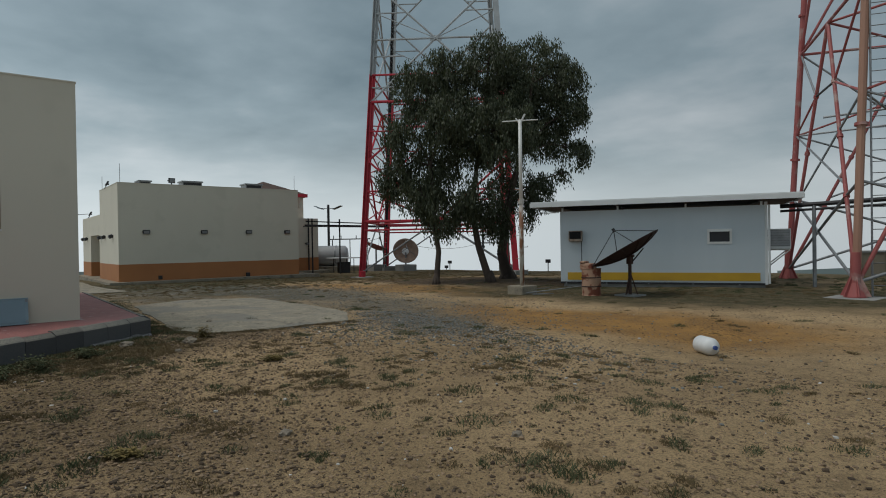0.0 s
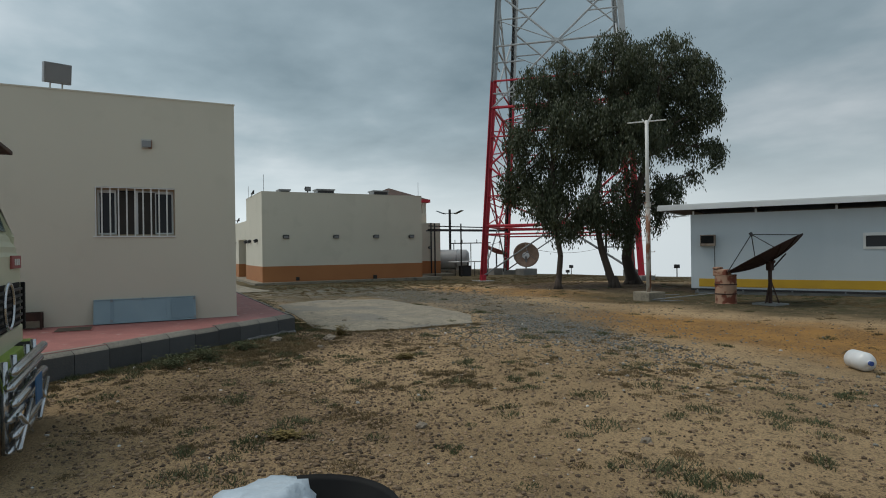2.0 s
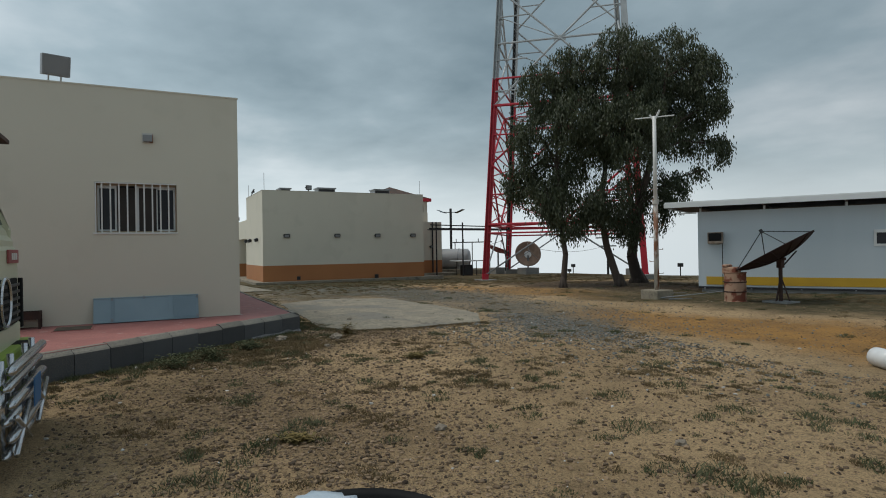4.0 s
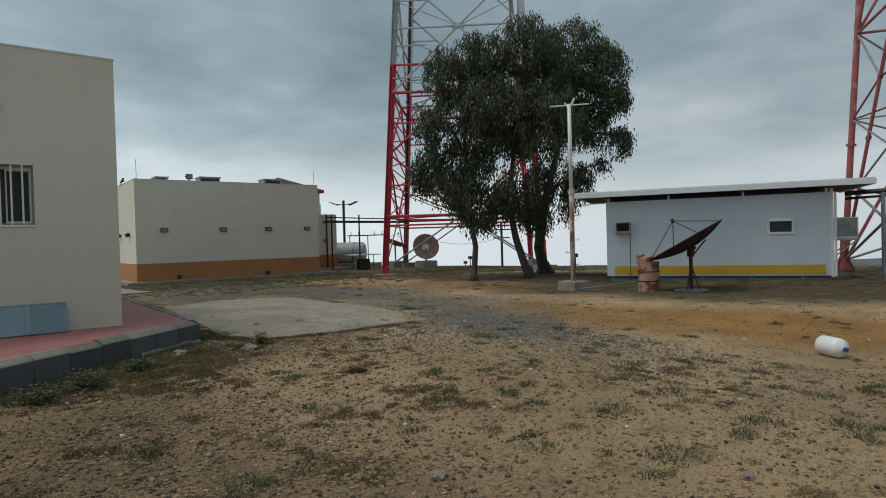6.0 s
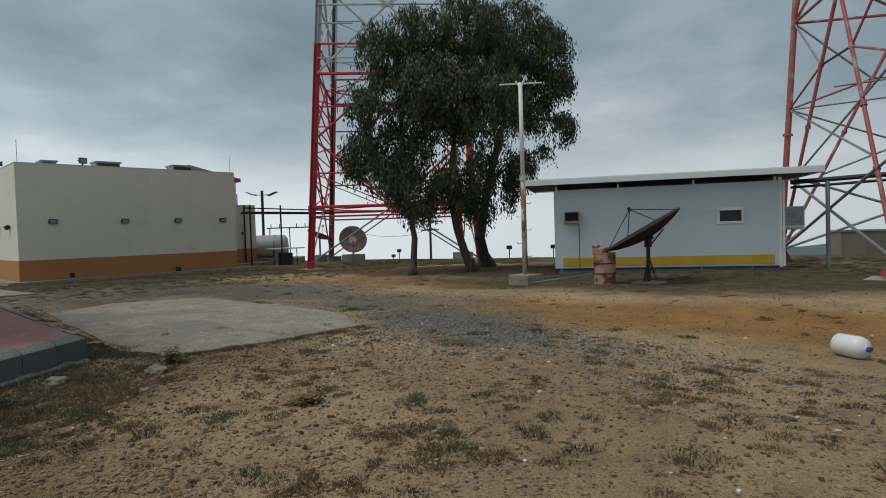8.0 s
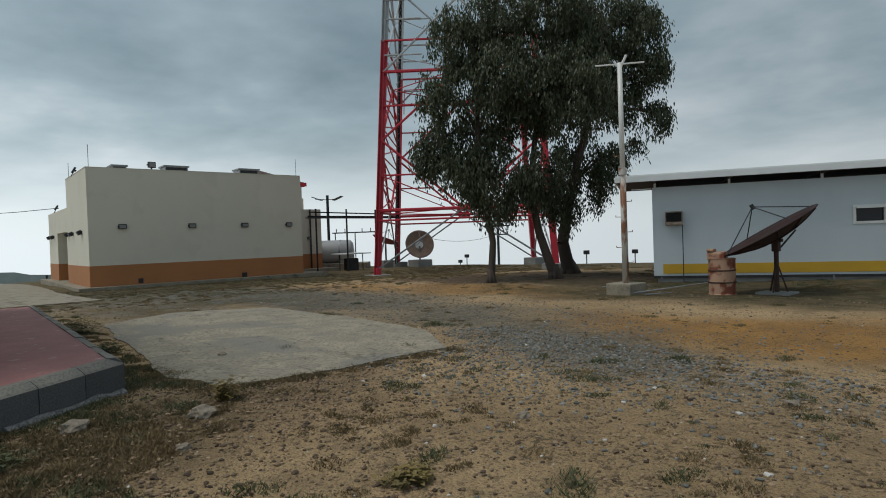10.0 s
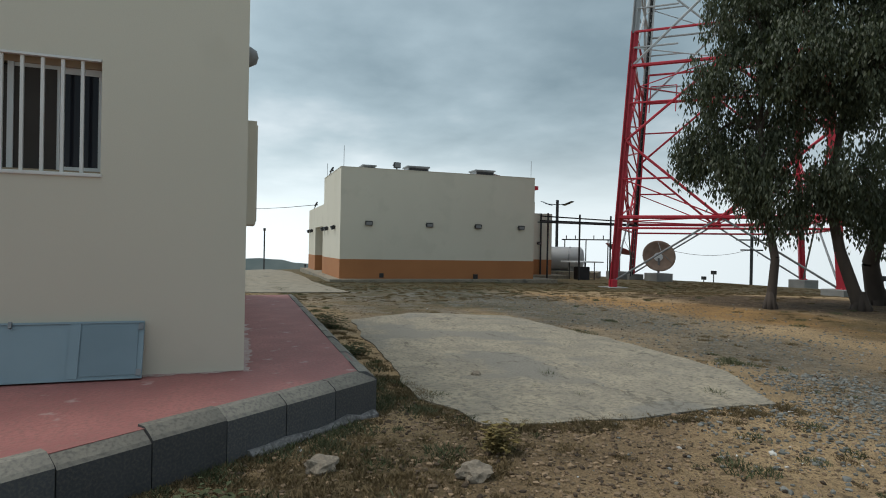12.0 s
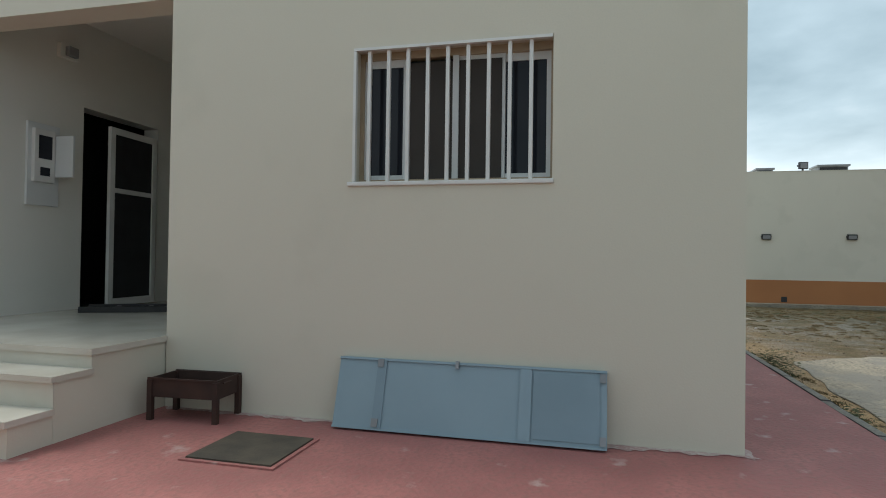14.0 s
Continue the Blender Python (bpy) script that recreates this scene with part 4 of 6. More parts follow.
# ---------- satellite dishes ----------
def dish_bowl(radius, depth, thick=0.012, seg=32, rings=7):
    bm = bmesh.new()
    prof = [(radius * i / rings if i else 0.001, depth * (i / rings) ** 2) for i in range(rings + 1)]
    lathe(bm, prof + [(r, z - thick) for r, z in reversed(prof)], seg)
    return bm


def axis_pose(place, way):
    """A pose whose z axis points along way."""
    return Matrix.Translation(place) @ Vector(way).to_track_quat("Z", "Y").to_matrix().to_4x4()


cdish = thing("mesh_satellite_dish", pose(-10.5, 15.36, 0.27), "dark red mesh satellite dish on a rusty pedestal", "satellite dish")
hz = Vector((math.cos(radians(210)), math.sin(radians(210)), 0))
aim = axis_pose((-0.02, -0.01, 1.20), hz * 0.5 + Vector((0, 0, 0.866)))
part("bowl", dish_bowl(1.09, 0.24), DISH_RUST, cdish, "dark red mesh bowl", True, aim)
for i in range(12):
    a = i * math.pi / 6
    b = bm_new()
    pts = [(1.07 * k / 4, 0.24 * (k / 4) ** 2 - 0.03) for k in range(5)]
    for (r0, z0), (r1, z1) in zip(pts, pts[1:]):
        tube(b, (r0 * math.cos(a), r0 * math.sin(a), z0), (r1 * math.cos(a), r1 * math.sin(a), z1), 0.012, seg=4)
    part("rib", b, DISH_RUST, cdish, at=aim)
focus = (0, 0, 0.86)
for a in (20, 110, 200, 290):
    part("feed_strut", tubes(((1.07 * math.cos(radians(a)), 1.07 * math.sin(radians(a)), 0.24), focus, 0.012), seg=6), DARK_METAL, cdish, at=aim)
part("feed", tubes(((0, 0, 0.80), (0, 0, 0.92), 0.045), seg=10), DARK_METAL, cdish, at=aim)
part("mount", boxes((-0.075, 0.075, -0.075, 0.075, 0.93, 1.20), (-0.14, 0.14, -0.05, 0.05, 1.14, 1.22), bevel=0.02), RUST_STEEL, cdish)
part("pole", tubes(((0, 0, 0), (0, 0, 1.0), 0.05), seg=12), RUST_STEEL, cdish)
for a in (30, 150, 270):
    part("leg", tubes(((0.22 * math.cos(radians(a)), 0.22 * math.sin(radians(a)), 0.0), (0.03 * math.cos(radians(a)), 0.03 * math.sin(radians(a)), 0.62), 0.018), seg=6), RUST_STEEL, cdish)
part("actuator", tubes(((0.06, 0.04, 1.0), (0.34, 0.19, 1.40), 0.02), seg=6), DARK_METAL, cdish)
part("base_slab", boxes((-0.35, 0.35, -0.3, 0.3, -0.12, 0.03), bevel=0.01), GREY_CONC, cdish)


def yard_dish(x, y, z, r, way, label, mat, block):
    d = thing("satellite_dish", pose(x, y, ground_z(x, y)), label, "satellite dish", "yard dishes")
    zz = z - ground_z(x, y)
    m = axis_pose((0, 0, zz), way)
    part("bowl", dish_bowl(r, r * 0.28), mat, d, "", True, m @ pose(0, 0, -r * 0.2))
    tip = Vector((0, 0, r * 0.75))
    for a in (90, 210, 330):
        part("feed_strut", tubes(((r * 0.9 * math.cos(radians(a)), r * 0.9 * math.sin(radians(a)), r * 0.05), tip, 0.015), seg=5), GALV, d, at=m)
    part("feed", tubes(((0, 0, r * 0.7), (0, 0, r * 0.85), 0.06), seg=8), GALV, d, at=m)
    part("hub", tubes(((0, 0, -r * 0.18), (0, 0, 0.06 - r * 0.2), r * 0.28), seg=16), FASCIA, d, at=m)
    part("pole", tubes(((0, 0, block), (0, 0, zz - 0.1), 0.06), seg=8), GALV, d)
    part("base_block", boxes((-0.55, 0.55, -0.55, 0.55, -0.2, block), bevel=0.02), GREY_CONC, d)
    return d


TAN_DISH = material("brown_stained_dish", [(0.30, 0.21, 0.155), (0.22, 0.15, 0.11)], 0.7, 2.5, 40, 0.05, 0.004)
yard_dish(-35.15, 24.2, 1.42, 0.92, (0.85, -0.42, 0.30), "brown stained satellite dish on a concrete block", TAN_DISH, 0.45)
yard_dish(-37.2, 23.0, 1.75, 0.9, (0.1, 0.35, 0.9), "faded red satellite dish tilted to the sky", PALE_RED, 0.45)

# ---------- lattice tower by the trees ----------
TX, TY, TA, TW = -30.57, 23.99, 4.772, 8.9


def corner(i, z):
    r = TW * (1 - 0.013 * z) / 2 * math.sqrt(2)
    a = TA + math.pi / 2 * i
    return Vector((r * math.cos(a), r * math.sin(a), z))


def mid(i, z):
    return (corner(i, z) + corner(i + 1, z)) / 2


tower = thing("lattice_tower", pose(TX, TY, 0), "tall red and white steel lattice tower", "tower")
LEVELS = [3.25, 10.3, 14.0, 20.5, 26.0]
for i in range(4):
    for z0, z1, mat, word in ((0.0, 11.9, TOWER_RED, "red leg"), (11.9, 26.0, TOWER_WHITE, "white leg")):
        b = bm_new()
        p, q = corner(i, z0), corner(i, z1)
        box(b, -0.17, -0.13, -0.17, 0.17, 0, (q - p).length)
        box(b, -0.13, 0.17, 0.13, 0.17, 0, (q - p).length)
        box(b, -0.03, 0.03, -0.03, 0.03, 0, (q - p).length)
        m = axis_pose(p, q - p) @ pose(0, 0, 0, 0, 0, math.degrees(TA) + 90 * i - 45)
        part("leg", b, mat, tower, word, at=m)
    p = corner(i, 0.0)
    part("footing", boxes((p.x - 0.5, p.x + 0.5, p.y - 0.5, p.y + 0.5, -0.4, 0.32 if i else 0.04), bevel=0.03), GREY_CONC, tower)
    part("base_shoe", boxes((p.x - 0.15, p.x + 0.15, p.y - 0.15, p.y + 0.15, 0.0, 0.38), bevel=0.05), TOWER_RED, tower)


def member(a, b, r, mat, word="brace"):
    part(word, tubes((a, b, r), seg=6), mat, tower)


for i in range(4):
    for z in LEVELS:
        mat = TOWER_RED if z < 11.9 else TOWER_WHITE
        member(corner(i, z), corner(i + 1, z), 0.085 if z < 12 else 0.06, mat, "girt")
        plate = bm_new()
        box(plate, -0.35, 0.35, -0.012, 0.012, -0.16, 0.16)
        way = corner(i + 1, z) - corner(i, z)
        part("gusset", plate, mat, tower, at=pose(*mid(i, z), 0, 0, math.degrees(math.atan2(way.y, way.x))))
    # inverted V below the first girt
    for k in (0, 1):
        member(corner(i + k, 0.3), mid(i, 3.25), 0.045, GALV)
    # diamonds: centre of one girt, leg half way up, centre of the next
    for z0, zl, z1, mat in ((3.25, 6.8, 10.3, TOWER_RED), (10.3, 12.0, 14.0, TOWER_WHITE), (14.0, 17.2, 20.5, TOWER_WHITE), (20.5, 23.2, 26.0, TOWER_WHITE)):
        for k in (0, 1):
            leg = corner(i + k, zl)
            if z0 == 10.3:
                member(corner(i + k, 10.3), mid(i, 14.0), 0.06, TOWER_WHITE)
            else:
                member(mid(i, z0), leg, 0.062, mat)
                member(leg, mid(i, z1), 0.062, mat)
            # light members from the leg to the middle of the diagonals
            low, high = (z0 + zl) / 2, (zl + z1) / 2
            member(corner(i + k, low), (mid(i, z0) + leg) / 2, 0.045, mat, "strut")
            member(corner(i + k, high), (leg + mid(i, z1)) / 2, 0.045, mat, "strut")
            member(corner(i + k, low), mid(i, z0), 0.03, mat, "strut")
    # light girts at the change of colour, and low down behind the cable bridge
    member(corner(i, 11.9), corner(i + 1, 11.9), 0.06, TOWER_RED, "girt")
    member(corner(i, 2.75), corner(i + 1, 2.75), 0.05, TOWER_RED, "girt")
    # plan bracing
    member(mid(i, 10.3), mid(i + 1, 10.3), 0.03, TOWER_RED, "strut")
    if i == 3:
        for k in range(5):
            low, high = 3.25 + k * 1.41, 3.25 + (k + 1) * 1.41
            member(corner(3, low), corner(0, high), 0.04, TOWER_RED, "strut")
            member(corner(0, low), corner(3, high), 0.04, TOWER_RED, "strut")
            member(corner(3, high), corner(0, high), 0.04, TOWER_RED, "strut")
    member(mid(i, 3.25), mid(i + 1, 3.25), 0.03, TOWER_RED, "strut")
# climbing and cable ladder inside the face that leads to the building
for f0 in (0.10, 0.24):
    def lad(z, f=f0):
        return corner(3, z).lerp(corner(0, z), f) * 0.97
    member(lad(0.3), Vector((lad(26).x, lad(26).y, 26)), 0.035, DARK_METAL, "ladder_rail")
for k in range(62):
    z = 0.5 + k * 0.4
    p, q = corner(3, z).lerp(corner(0, z), 0.10) * 0.97, corner(3, z).lerp(corner(0, z), 0.24) * 0.97
    part("rung", tubes((p, q, 0.014), seg=4), GALV, tower)
p = corner(3, 3.1).lerp(corner(0, 3.1), 0.17) * 0.96
part("cable_bundle", tubes(((p.x, p.y, 3.1), (p.x * 0.72, p.y * 0.72, 26), 0.07), seg=8), BLACK, tower, "black feeder cables")
part("platform_rail", tubes((corner(3, 12.0) * 0.93, corner(3, 10.4) * 0.93, 0.03), (corner(3, 12.0).lerp(corner(2, 12.0), 0.2) * 0.93, corner(3, 10.4).lerp(corner(2, 10.4), 0.2) * 0.93, 0.03),
                            (corner(3, 12.0) * 0.93, corner(3, 12.0).lerp(corner(2, 12.0), 0.2) * 0.93, 0.03), seg=5), TOWER_RED, tower)

# cable bridge from the building to the tower
bridge = thing("cable_bridge", pose(0, 0, 0), "dark overhead cable tray on thin posts between building and tower", "cable bridge")
ba, bb = Vector((-34.6, 16.25, 3.12)), Vector((TX + p.x, TY + p.y, 3.12))
side = (bb - ba).cross(Vector((0, 0, 1))).normalized() * 0.22
for s in (-1, 1):
    part("rail", tubes((ba + side * s, bb + side * s, 0.035), seg=6), DARK_METAL, bridge)
part("cables", tubes((ba + Vector((0, 0, 0.06)), bb + Vector((0, 0, 0.06)), 0.05), (ba + side * 0.5 + Vector((0, 0, 0.3)), bb + side * 0.5 + Vector((0, 0, 0.2)), 0.035), seg=6), BLACK, bridge)
for k in range(12):
    q = ba.lerp(bb, k / 11)
    part("rung", tubes((q - side, q + side, 0.015), seg=4), DARK_METAL, bridge)
for f in (0.10, 0.42, 0.75):
    q = ba.lerp(bb, f)
    part("post", tubes((q - side + Vector((0, 0, 0.5)), (q.x - side.x, q.y - side.y, -0.3), 0.05), seg=8), DARK_METAL, bridge)

# fuel tank with its shelter
tank = thing("fuel_tank", pose(-40.2, 20.5, 0.0, 0, 0, 52), "pale grey horizontal fuel tank on concrete saddles", "tank")
b = bm_new()
lathe(b, [(0.001, -1.7), (0.55, -1.6), (0.74, -1.45), (0.75, 0), (0.74, 1.45), (0.55, 1.6), (0.001, 1.7)], 28, pose(0, 0, 1.12, 0, 90, 0))
part("shell", b, TANK, tank, smooth=True)
for x in (-0.9, 0.9):
    part("saddle", boxes((x - 0.15, x + 0.15, -0.6, 0.6, -0.3, 0.6)), GREY_CONC, tank)
for x in (-0.8, 0.8):
    b = bm_new()
    lathe(b, [(0.765, x - 0.05), (0.765, x + 0.05)], 28, pose(0, 0, 1.12, 0, 90, 0))
    part("strap", b, GALV, tank)
part("plinth", boxes((-2.4, 2.6, -1.2, 1.3, -0.5, 0.35)), CONCRETE, tank)
cage = thing("pump_frame", pose(-36.2, 19.8, 0.0), "dark steel pump frame with a flat white roof", "frame")
for x, y in ((-0.5, -0.5), (0.5, -0.5), (-0.5, 0.5), (0.5, 0.5)):
    part("post", tubes(((x, y, -0.3), (x, y, 1.0), 0.03), seg=6), DARK_METAL, cage)
part("roof_sheet", boxes((-0.8, 0.8, -0.9, 0.9, 1.0, 1.06)), FASCIA, cage)
part("pump", boxes((-0.3, 0.3, -0.35, 0.35, -0.3, 0.75), bevel=0.06), DARK_METAL, cage)
rack = thing("pipe_rack", pose(-40.0, 22.0, 0.0, 0, 0, 40), "thin dark pipe rack over the fuel tank", "rack")
for x in (-1.0, 0.4, 1.8):
    part("post", tubes(((x, 0, -0.3), (x, 0, 2.35), 0.035), seg=6), DARK_METAL, rack)
part("beam", tubes(((-1.2, 0, 2.35), (2.0, 0, 2.35), 0.04), seg=6), DARK_METAL, rack)
for x in (-0.9, -0.3, 0.9, 1.5):
    part("insulator", tubes(((x, 0, 2.35), (x, 0, 2.62), 0.03), seg=6), DARK_METAL, rack)


def lamp_post(x, y, h, label, panels=0, arm=0.0, r=0.06):
    z = ground_z(x, y)
    post = thing("lamp_post", pose(x, y, z), label, "lamp post")
    part("pole", tubes(((0, 0, -0.4), (0, 0, h), r), seg=8), DARK_METAL, post)
    for k in range(panels):
        s = -1 if k % 2 else 1
        part("solar_panel", boxes((-0.3, 0.3, -0.38, 0.38, -0.02, 0.02)), GLASS, post, at=pose(0.45 * s, 0.65 * s, h - 0.25, 22 * s, 0, -50))
        part("arm", tubes(((0, 0, h - 0.35), (0.5 * s, 0.75 * s, h - 0.28), 0.03), seg=5), DARK_METAL, post)
    if not panels:
        part("head", boxes((-0.14, 0.14, -0.1, 0.1, h - 0.02, h + 0.2), bevel=0.02), DARK_METAL, post)
    return post


lamp_post(-46.1, 23.8, 5.6, "dark pole with two tilted solar panels", 2, r=0.11)
lamp_post(-59.9, 3.5, 4.1, "tall thin dark floodlight pole by the apron")
lamp_post(-70, 8.0, 2.2, "low dark floodlight pole in the distance")
for x, y in ((-38.7, 30.7), (-35.5, 28.5), (-25.3, 28.2), (-23.5, 30.1)):
    lamp_post(x, y, 0.55, "short dark yard floodlight on a stub", r=0.03)
util = thing("utility_pole", pose(-39, 35.05, -1.3), "distant wooden utility pole with crossarm and wires", "utility pole")
part("pole", tubes(((0, 0, -0.5), (0, 0, 4.6), 0.10), seg=8), DARK_METAL, util)
part("crossarm", tubes(((-0.7, -0.7, 3.9), (0.7, 0.7, 3.9), 0.05), ((-0.5, -0.5, 3.2), (0.5, 0.5, 3.2), 0.05), seg=6), DARK_METAL, util)


def wire(points, sag, r, label):
    b = bm_new()
    for a, c in zip(points, points[1:]):
        a, c = Vector(a), Vector(c)
        pts = [a.lerp(c, k / 10) - Vector((0, 0, sag * 4 * (k / 10) * (1 - k / 10))) for k in range(11)]
        for u, v in zip(pts, pts[1:]):
            tube(b, u, v, r, seg=4, caps=False)
    return tagged(part("overhead_wire", b, BLACK), label, "cable")


wire([(-39, 35.05, 2.0), (-35.5, 25.2, 1.8)], 0.4, 0.012, "thin sagging black overhead wire")
wire([(-90, -8, 7.5), (-45, 5.9, 4.2)], 0.8, 0.018, "thin black overhead wire to the building roof")

# ---------- tubular tower beside the cabin ----------
A2, B2 = Vector((-5.62, 18.3, 0.3)), Vector((-9.98, 24.98, 0.3))
run2 = B2 - A2
perp2 = Vector((run2.y, -run2.x, 0))
feet2 = [A2, B2, B2 + perp2, A2 + perp2]
mid2 = sum(feet2, Vector()) / 4
tower2 = thing("tubular_tower", pose(0, 0, 0), "faded red and tan tubular steel mast tower", "tower")


def leg2(i, z):
    f = feet2[i % 4]
    s = 1 - 0.0125 * (z - 0.3)
    return Vector((mid2.x + (f.x - mid2.x) * s, mid2.y + (f.y - mid2.y) * s, z))


def bar2(a, b, r, mat=PALE_RED, word="brace"):
    part(word, tubes((a, b, r), seg=10), mat, tower2)


for i in range(4):
    near = i == 0
    bar2(leg2(i, 0.3), leg2(i, 16.0), 0.105, TAN_STEEL if near else PALE_RED, "leg")
    p = leg2(i, 0.3)
    b = bm_new()
    lathe(b, [(0.27, 0.0), (0.27, 0.04), (0.13, 0.40), (0.112, 1.2)], 16, Matrix.Translation(p))
    for k in range(6):
        a = k * math.pi / 3
        box_m = Matrix.Translation(p) @ Matrix.Rotation(a, 4, "Z")
        fin = bm_new()
        prism(fin, [(0.10, 0.04), (0.36, 0.04), (0.11, 0.6)], -0.012, 0.012, box_m @ Matrix.Rotation(math.pi / 2, 4, "X"))
        part("fin", fin, PALE_RED, tower2)
    part("base_cone", b, PALE_RED, tower2, "red flared foot")
    part("footing", boxes((p.x - 0.6, p.x + 0.6, p.y - 0.6, p.y + 0.6, -0.3, 0.31), bevel=0.03), GREY_CONC, tower2)
    for z in (4.9, 10.3):
        bar2(leg2(i, z - 0.04), leg2(i, z + 0.04), 0.165, PALE_RED, "flange")
    m = (leg2(i, 8.85) + leg2(i + 1, 8.85)) / 2
    bar2(leg2(i, 0.6), m, 0.057), bar2(leg2(i + 1, 0.6), m, 0.057)
    bar2(leg2(i, 8.85), leg2(i + 1, 8.85), 0.05)
    top = (leg2(i, 15.5) + leg2(i + 1, 15.5)) / 2

    def on_brace(k, f, apex=m, i=i):
        return leg2(i + k, 0.6).lerp(apex, f)

    for k in (0, 1):
        leg, other = i + k, i + 1 - k
        grey = GALV if (i + k) % 2 else PALE_RED
        bar2(leg2(leg, 8.85), on_brace(k, 0.74), 0.036, grey, "strut")
        bar2(on_brace(k, 0.74), leg2(leg, 5.8), 0.036, PALE_RED, "strut")
        bar2(leg2(leg, 5.8), on_brace(1 - k, 0.34), 0.034, GALV, "strut")
        bar2(leg2(leg, 0.7), on_brace(1 - k, 0.30), 0.045, GALV, "strut")
        bar2(on_brace(1 - k, 0.30), leg2(other, 3.4), 0.04, GALV, "strut")
        for f in (0.30, 0.52, 0.74):
            q, w = on_brace(k, f - 0.006), on_brace(k, f + 0.006)
            bar2(q, w, 0.085, PALE_RED, "collar")
        bar2(leg2(leg, 8.85), top, 0.05)
        bar2(leg2(leg, 12.0), leg2(leg, 8.85).lerp(top, 0.5), 0.035, GALV, "strut")
    bar2(on_brace(0, 0.74), on_brace(1, 0.74), 0.036, DARK_METAL, "strut")
    after = (leg2(i + 1, 8.85) + leg2(i + 2, 8.85)) / 2
    bar2(m, after, 0.04, PALE_RED, "strut")
    bar2(leg2(i, 5.8), (leg2(i + 1, 5.8) + leg2(i + 2, 5.8)) / 2, 0.034, GALV, "strut")
# ladder with hoops
lx = leg2(0, 0.3) + perp2.normalized() * 0.75 + run2.normalized() * 0.3
u = perp2.normalized()
for s in (-0.28, 0.28):
    bar2(lx + u * s, lx + u * s + Vector((0, 0, 15)), 0.025, GALV, "ladder_rail")
for k in range(48):
    z = 0.3 + k * 0.3
    part("rung", tubes((lx + u * -0.28 + Vector((0, 0, z)), lx + u * 0.28 + Vector((0, 0, z)), 0.012), seg=4), GALV, tower2)
# pipe from the cabin to the tower
pipe = thing("cable_duct", pose(0, 0, 0), "dark steel cable duct from cabin roof to tower", "duct")
c0 = cabin_m @ Vector((6.3, 0.9, 2.95))
c1 = leg2(3, 3.2) + Vector((0, 0, 0))
part("duct", tubes((c0, c1, 0.07), (c0 + Vector((0, 0, -0.16)), c1 + Vector((0, 0, -0.16)), 0.04), seg=8), DARK_METAL, pipe)
pp = c0.lerp(c1, 0.10)
part("post", tubes(((pp.x, pp.y, 0.2), (pp.x, pp.y, pp.z), 0.06), seg=8), GALV, pipe)

hut = thing("tan_cabinet", pose(-8.5, 30.2, ground_z(-8.5, 30.2), 0, 0, 28), "square tan equipment cabinet on the grass", "cabinet")
part("body", boxes((-0.85, 0.85, -0.8, 0.8, -0.5, 1.0), bevel=0.02), material("tan_cabinet_paint", [(0.22, 0.19, 0.14), (0.19, 0.165, 0.12)], 0.7, 1, 40, 0.05, 0.004), hut)
part("lid", boxes((-0.9, 0.9, -0.85, 0.85, 1.0, 1.06)), GREY_CONC, hut)
part("door", boxes((-0.7, 0.05, -0.815, -0.803, 0.0, 0.9)), material("cabinet_door_paint", [(0.24, 0.205, 0.15), (0.2, 0.175, 0.13)], 0.65, 1, 40, 0.05, 0.004), hut)

# ---------- pole, drum, litter ----------
mast = thing("rusty_pole", pose(-13.12, 13.48, 0.28), "rusty white painted steel pole with a cross head", "pole")
b = bm_new()
tube(b, (0, 0, 0.25), (0, 0, 2.9), 0.075, 0.07, 12)
part("lower_pole", b, POLE_RUST, mast, "rust-streaked lower pole", True)
b = bm_new()
tube(b, (0, 0, 2.9), (0, 0, 5.45), 0.06, 0.055, 12)
part("upper_pole", b, WHITE_PAINT, mast, smooth=True)
part("collar", tubes(((0, 0, 2.82), (0, 0, 2.98), 0.095), seg=12), POLE_RUST, mast)
arm = Vector((0.72, 0.60, 0))
part("crossarm", tubes((-arm * 0.85 * 0.7, arm * 0.85 * 0.7, 0.02), seg=6), WHITE_PAINT, mast, at=pose(0, 0, 5.42))
part("lamp_arm", tubes(((0, 0, 5.3), (0.12, 0.1, 5.62), 0.03), ((0, 0, 5.3), (-0.10, -0.08, 5.5), 0.025), seg=6), WHITE_PAINT, mast)
for k in range(8):
    z, s = 0.75 + k * 0.36, -1 if k % 2 else 1
    part("step_peg", tubes(((0, 0, z), (0.14 * s, 0.12 * s, z), 0.010), ((0.14 * s, 0.12 * s, z), (0.14 * s, 0.12 * s, z + 0.04), 0.010), seg=5), POLE_RUST, mast)
part("footing", boxes((-0.33, 0.33, -0.33, 0.33, -0.2, 0.27), bevel=0.03), CONCRETE, mast)
for i, (x0, y0, x1, y1) in enumerate(((-12.9, 13.2, -11.6, 14.4), (-12.5, 13.3, -12.2, 13.9), (-14.6, 14.6, -13.6, 15.3))):
    stick = thing("fallen_branch", pose(0, 0, 0), "thin dry grey branch lying on the ground", "branch")
    z0, z1 = ground_z(x0, y0) + 0.03, ground_z(x1, y1) + (0.28 if i == 0 else 0.05)
    b = bm_new()
    tube(b, (x0, y0, z0), (x1, y1, z1), 0.018, 0.009, 6)
    part("stem", b, GALV, stick)

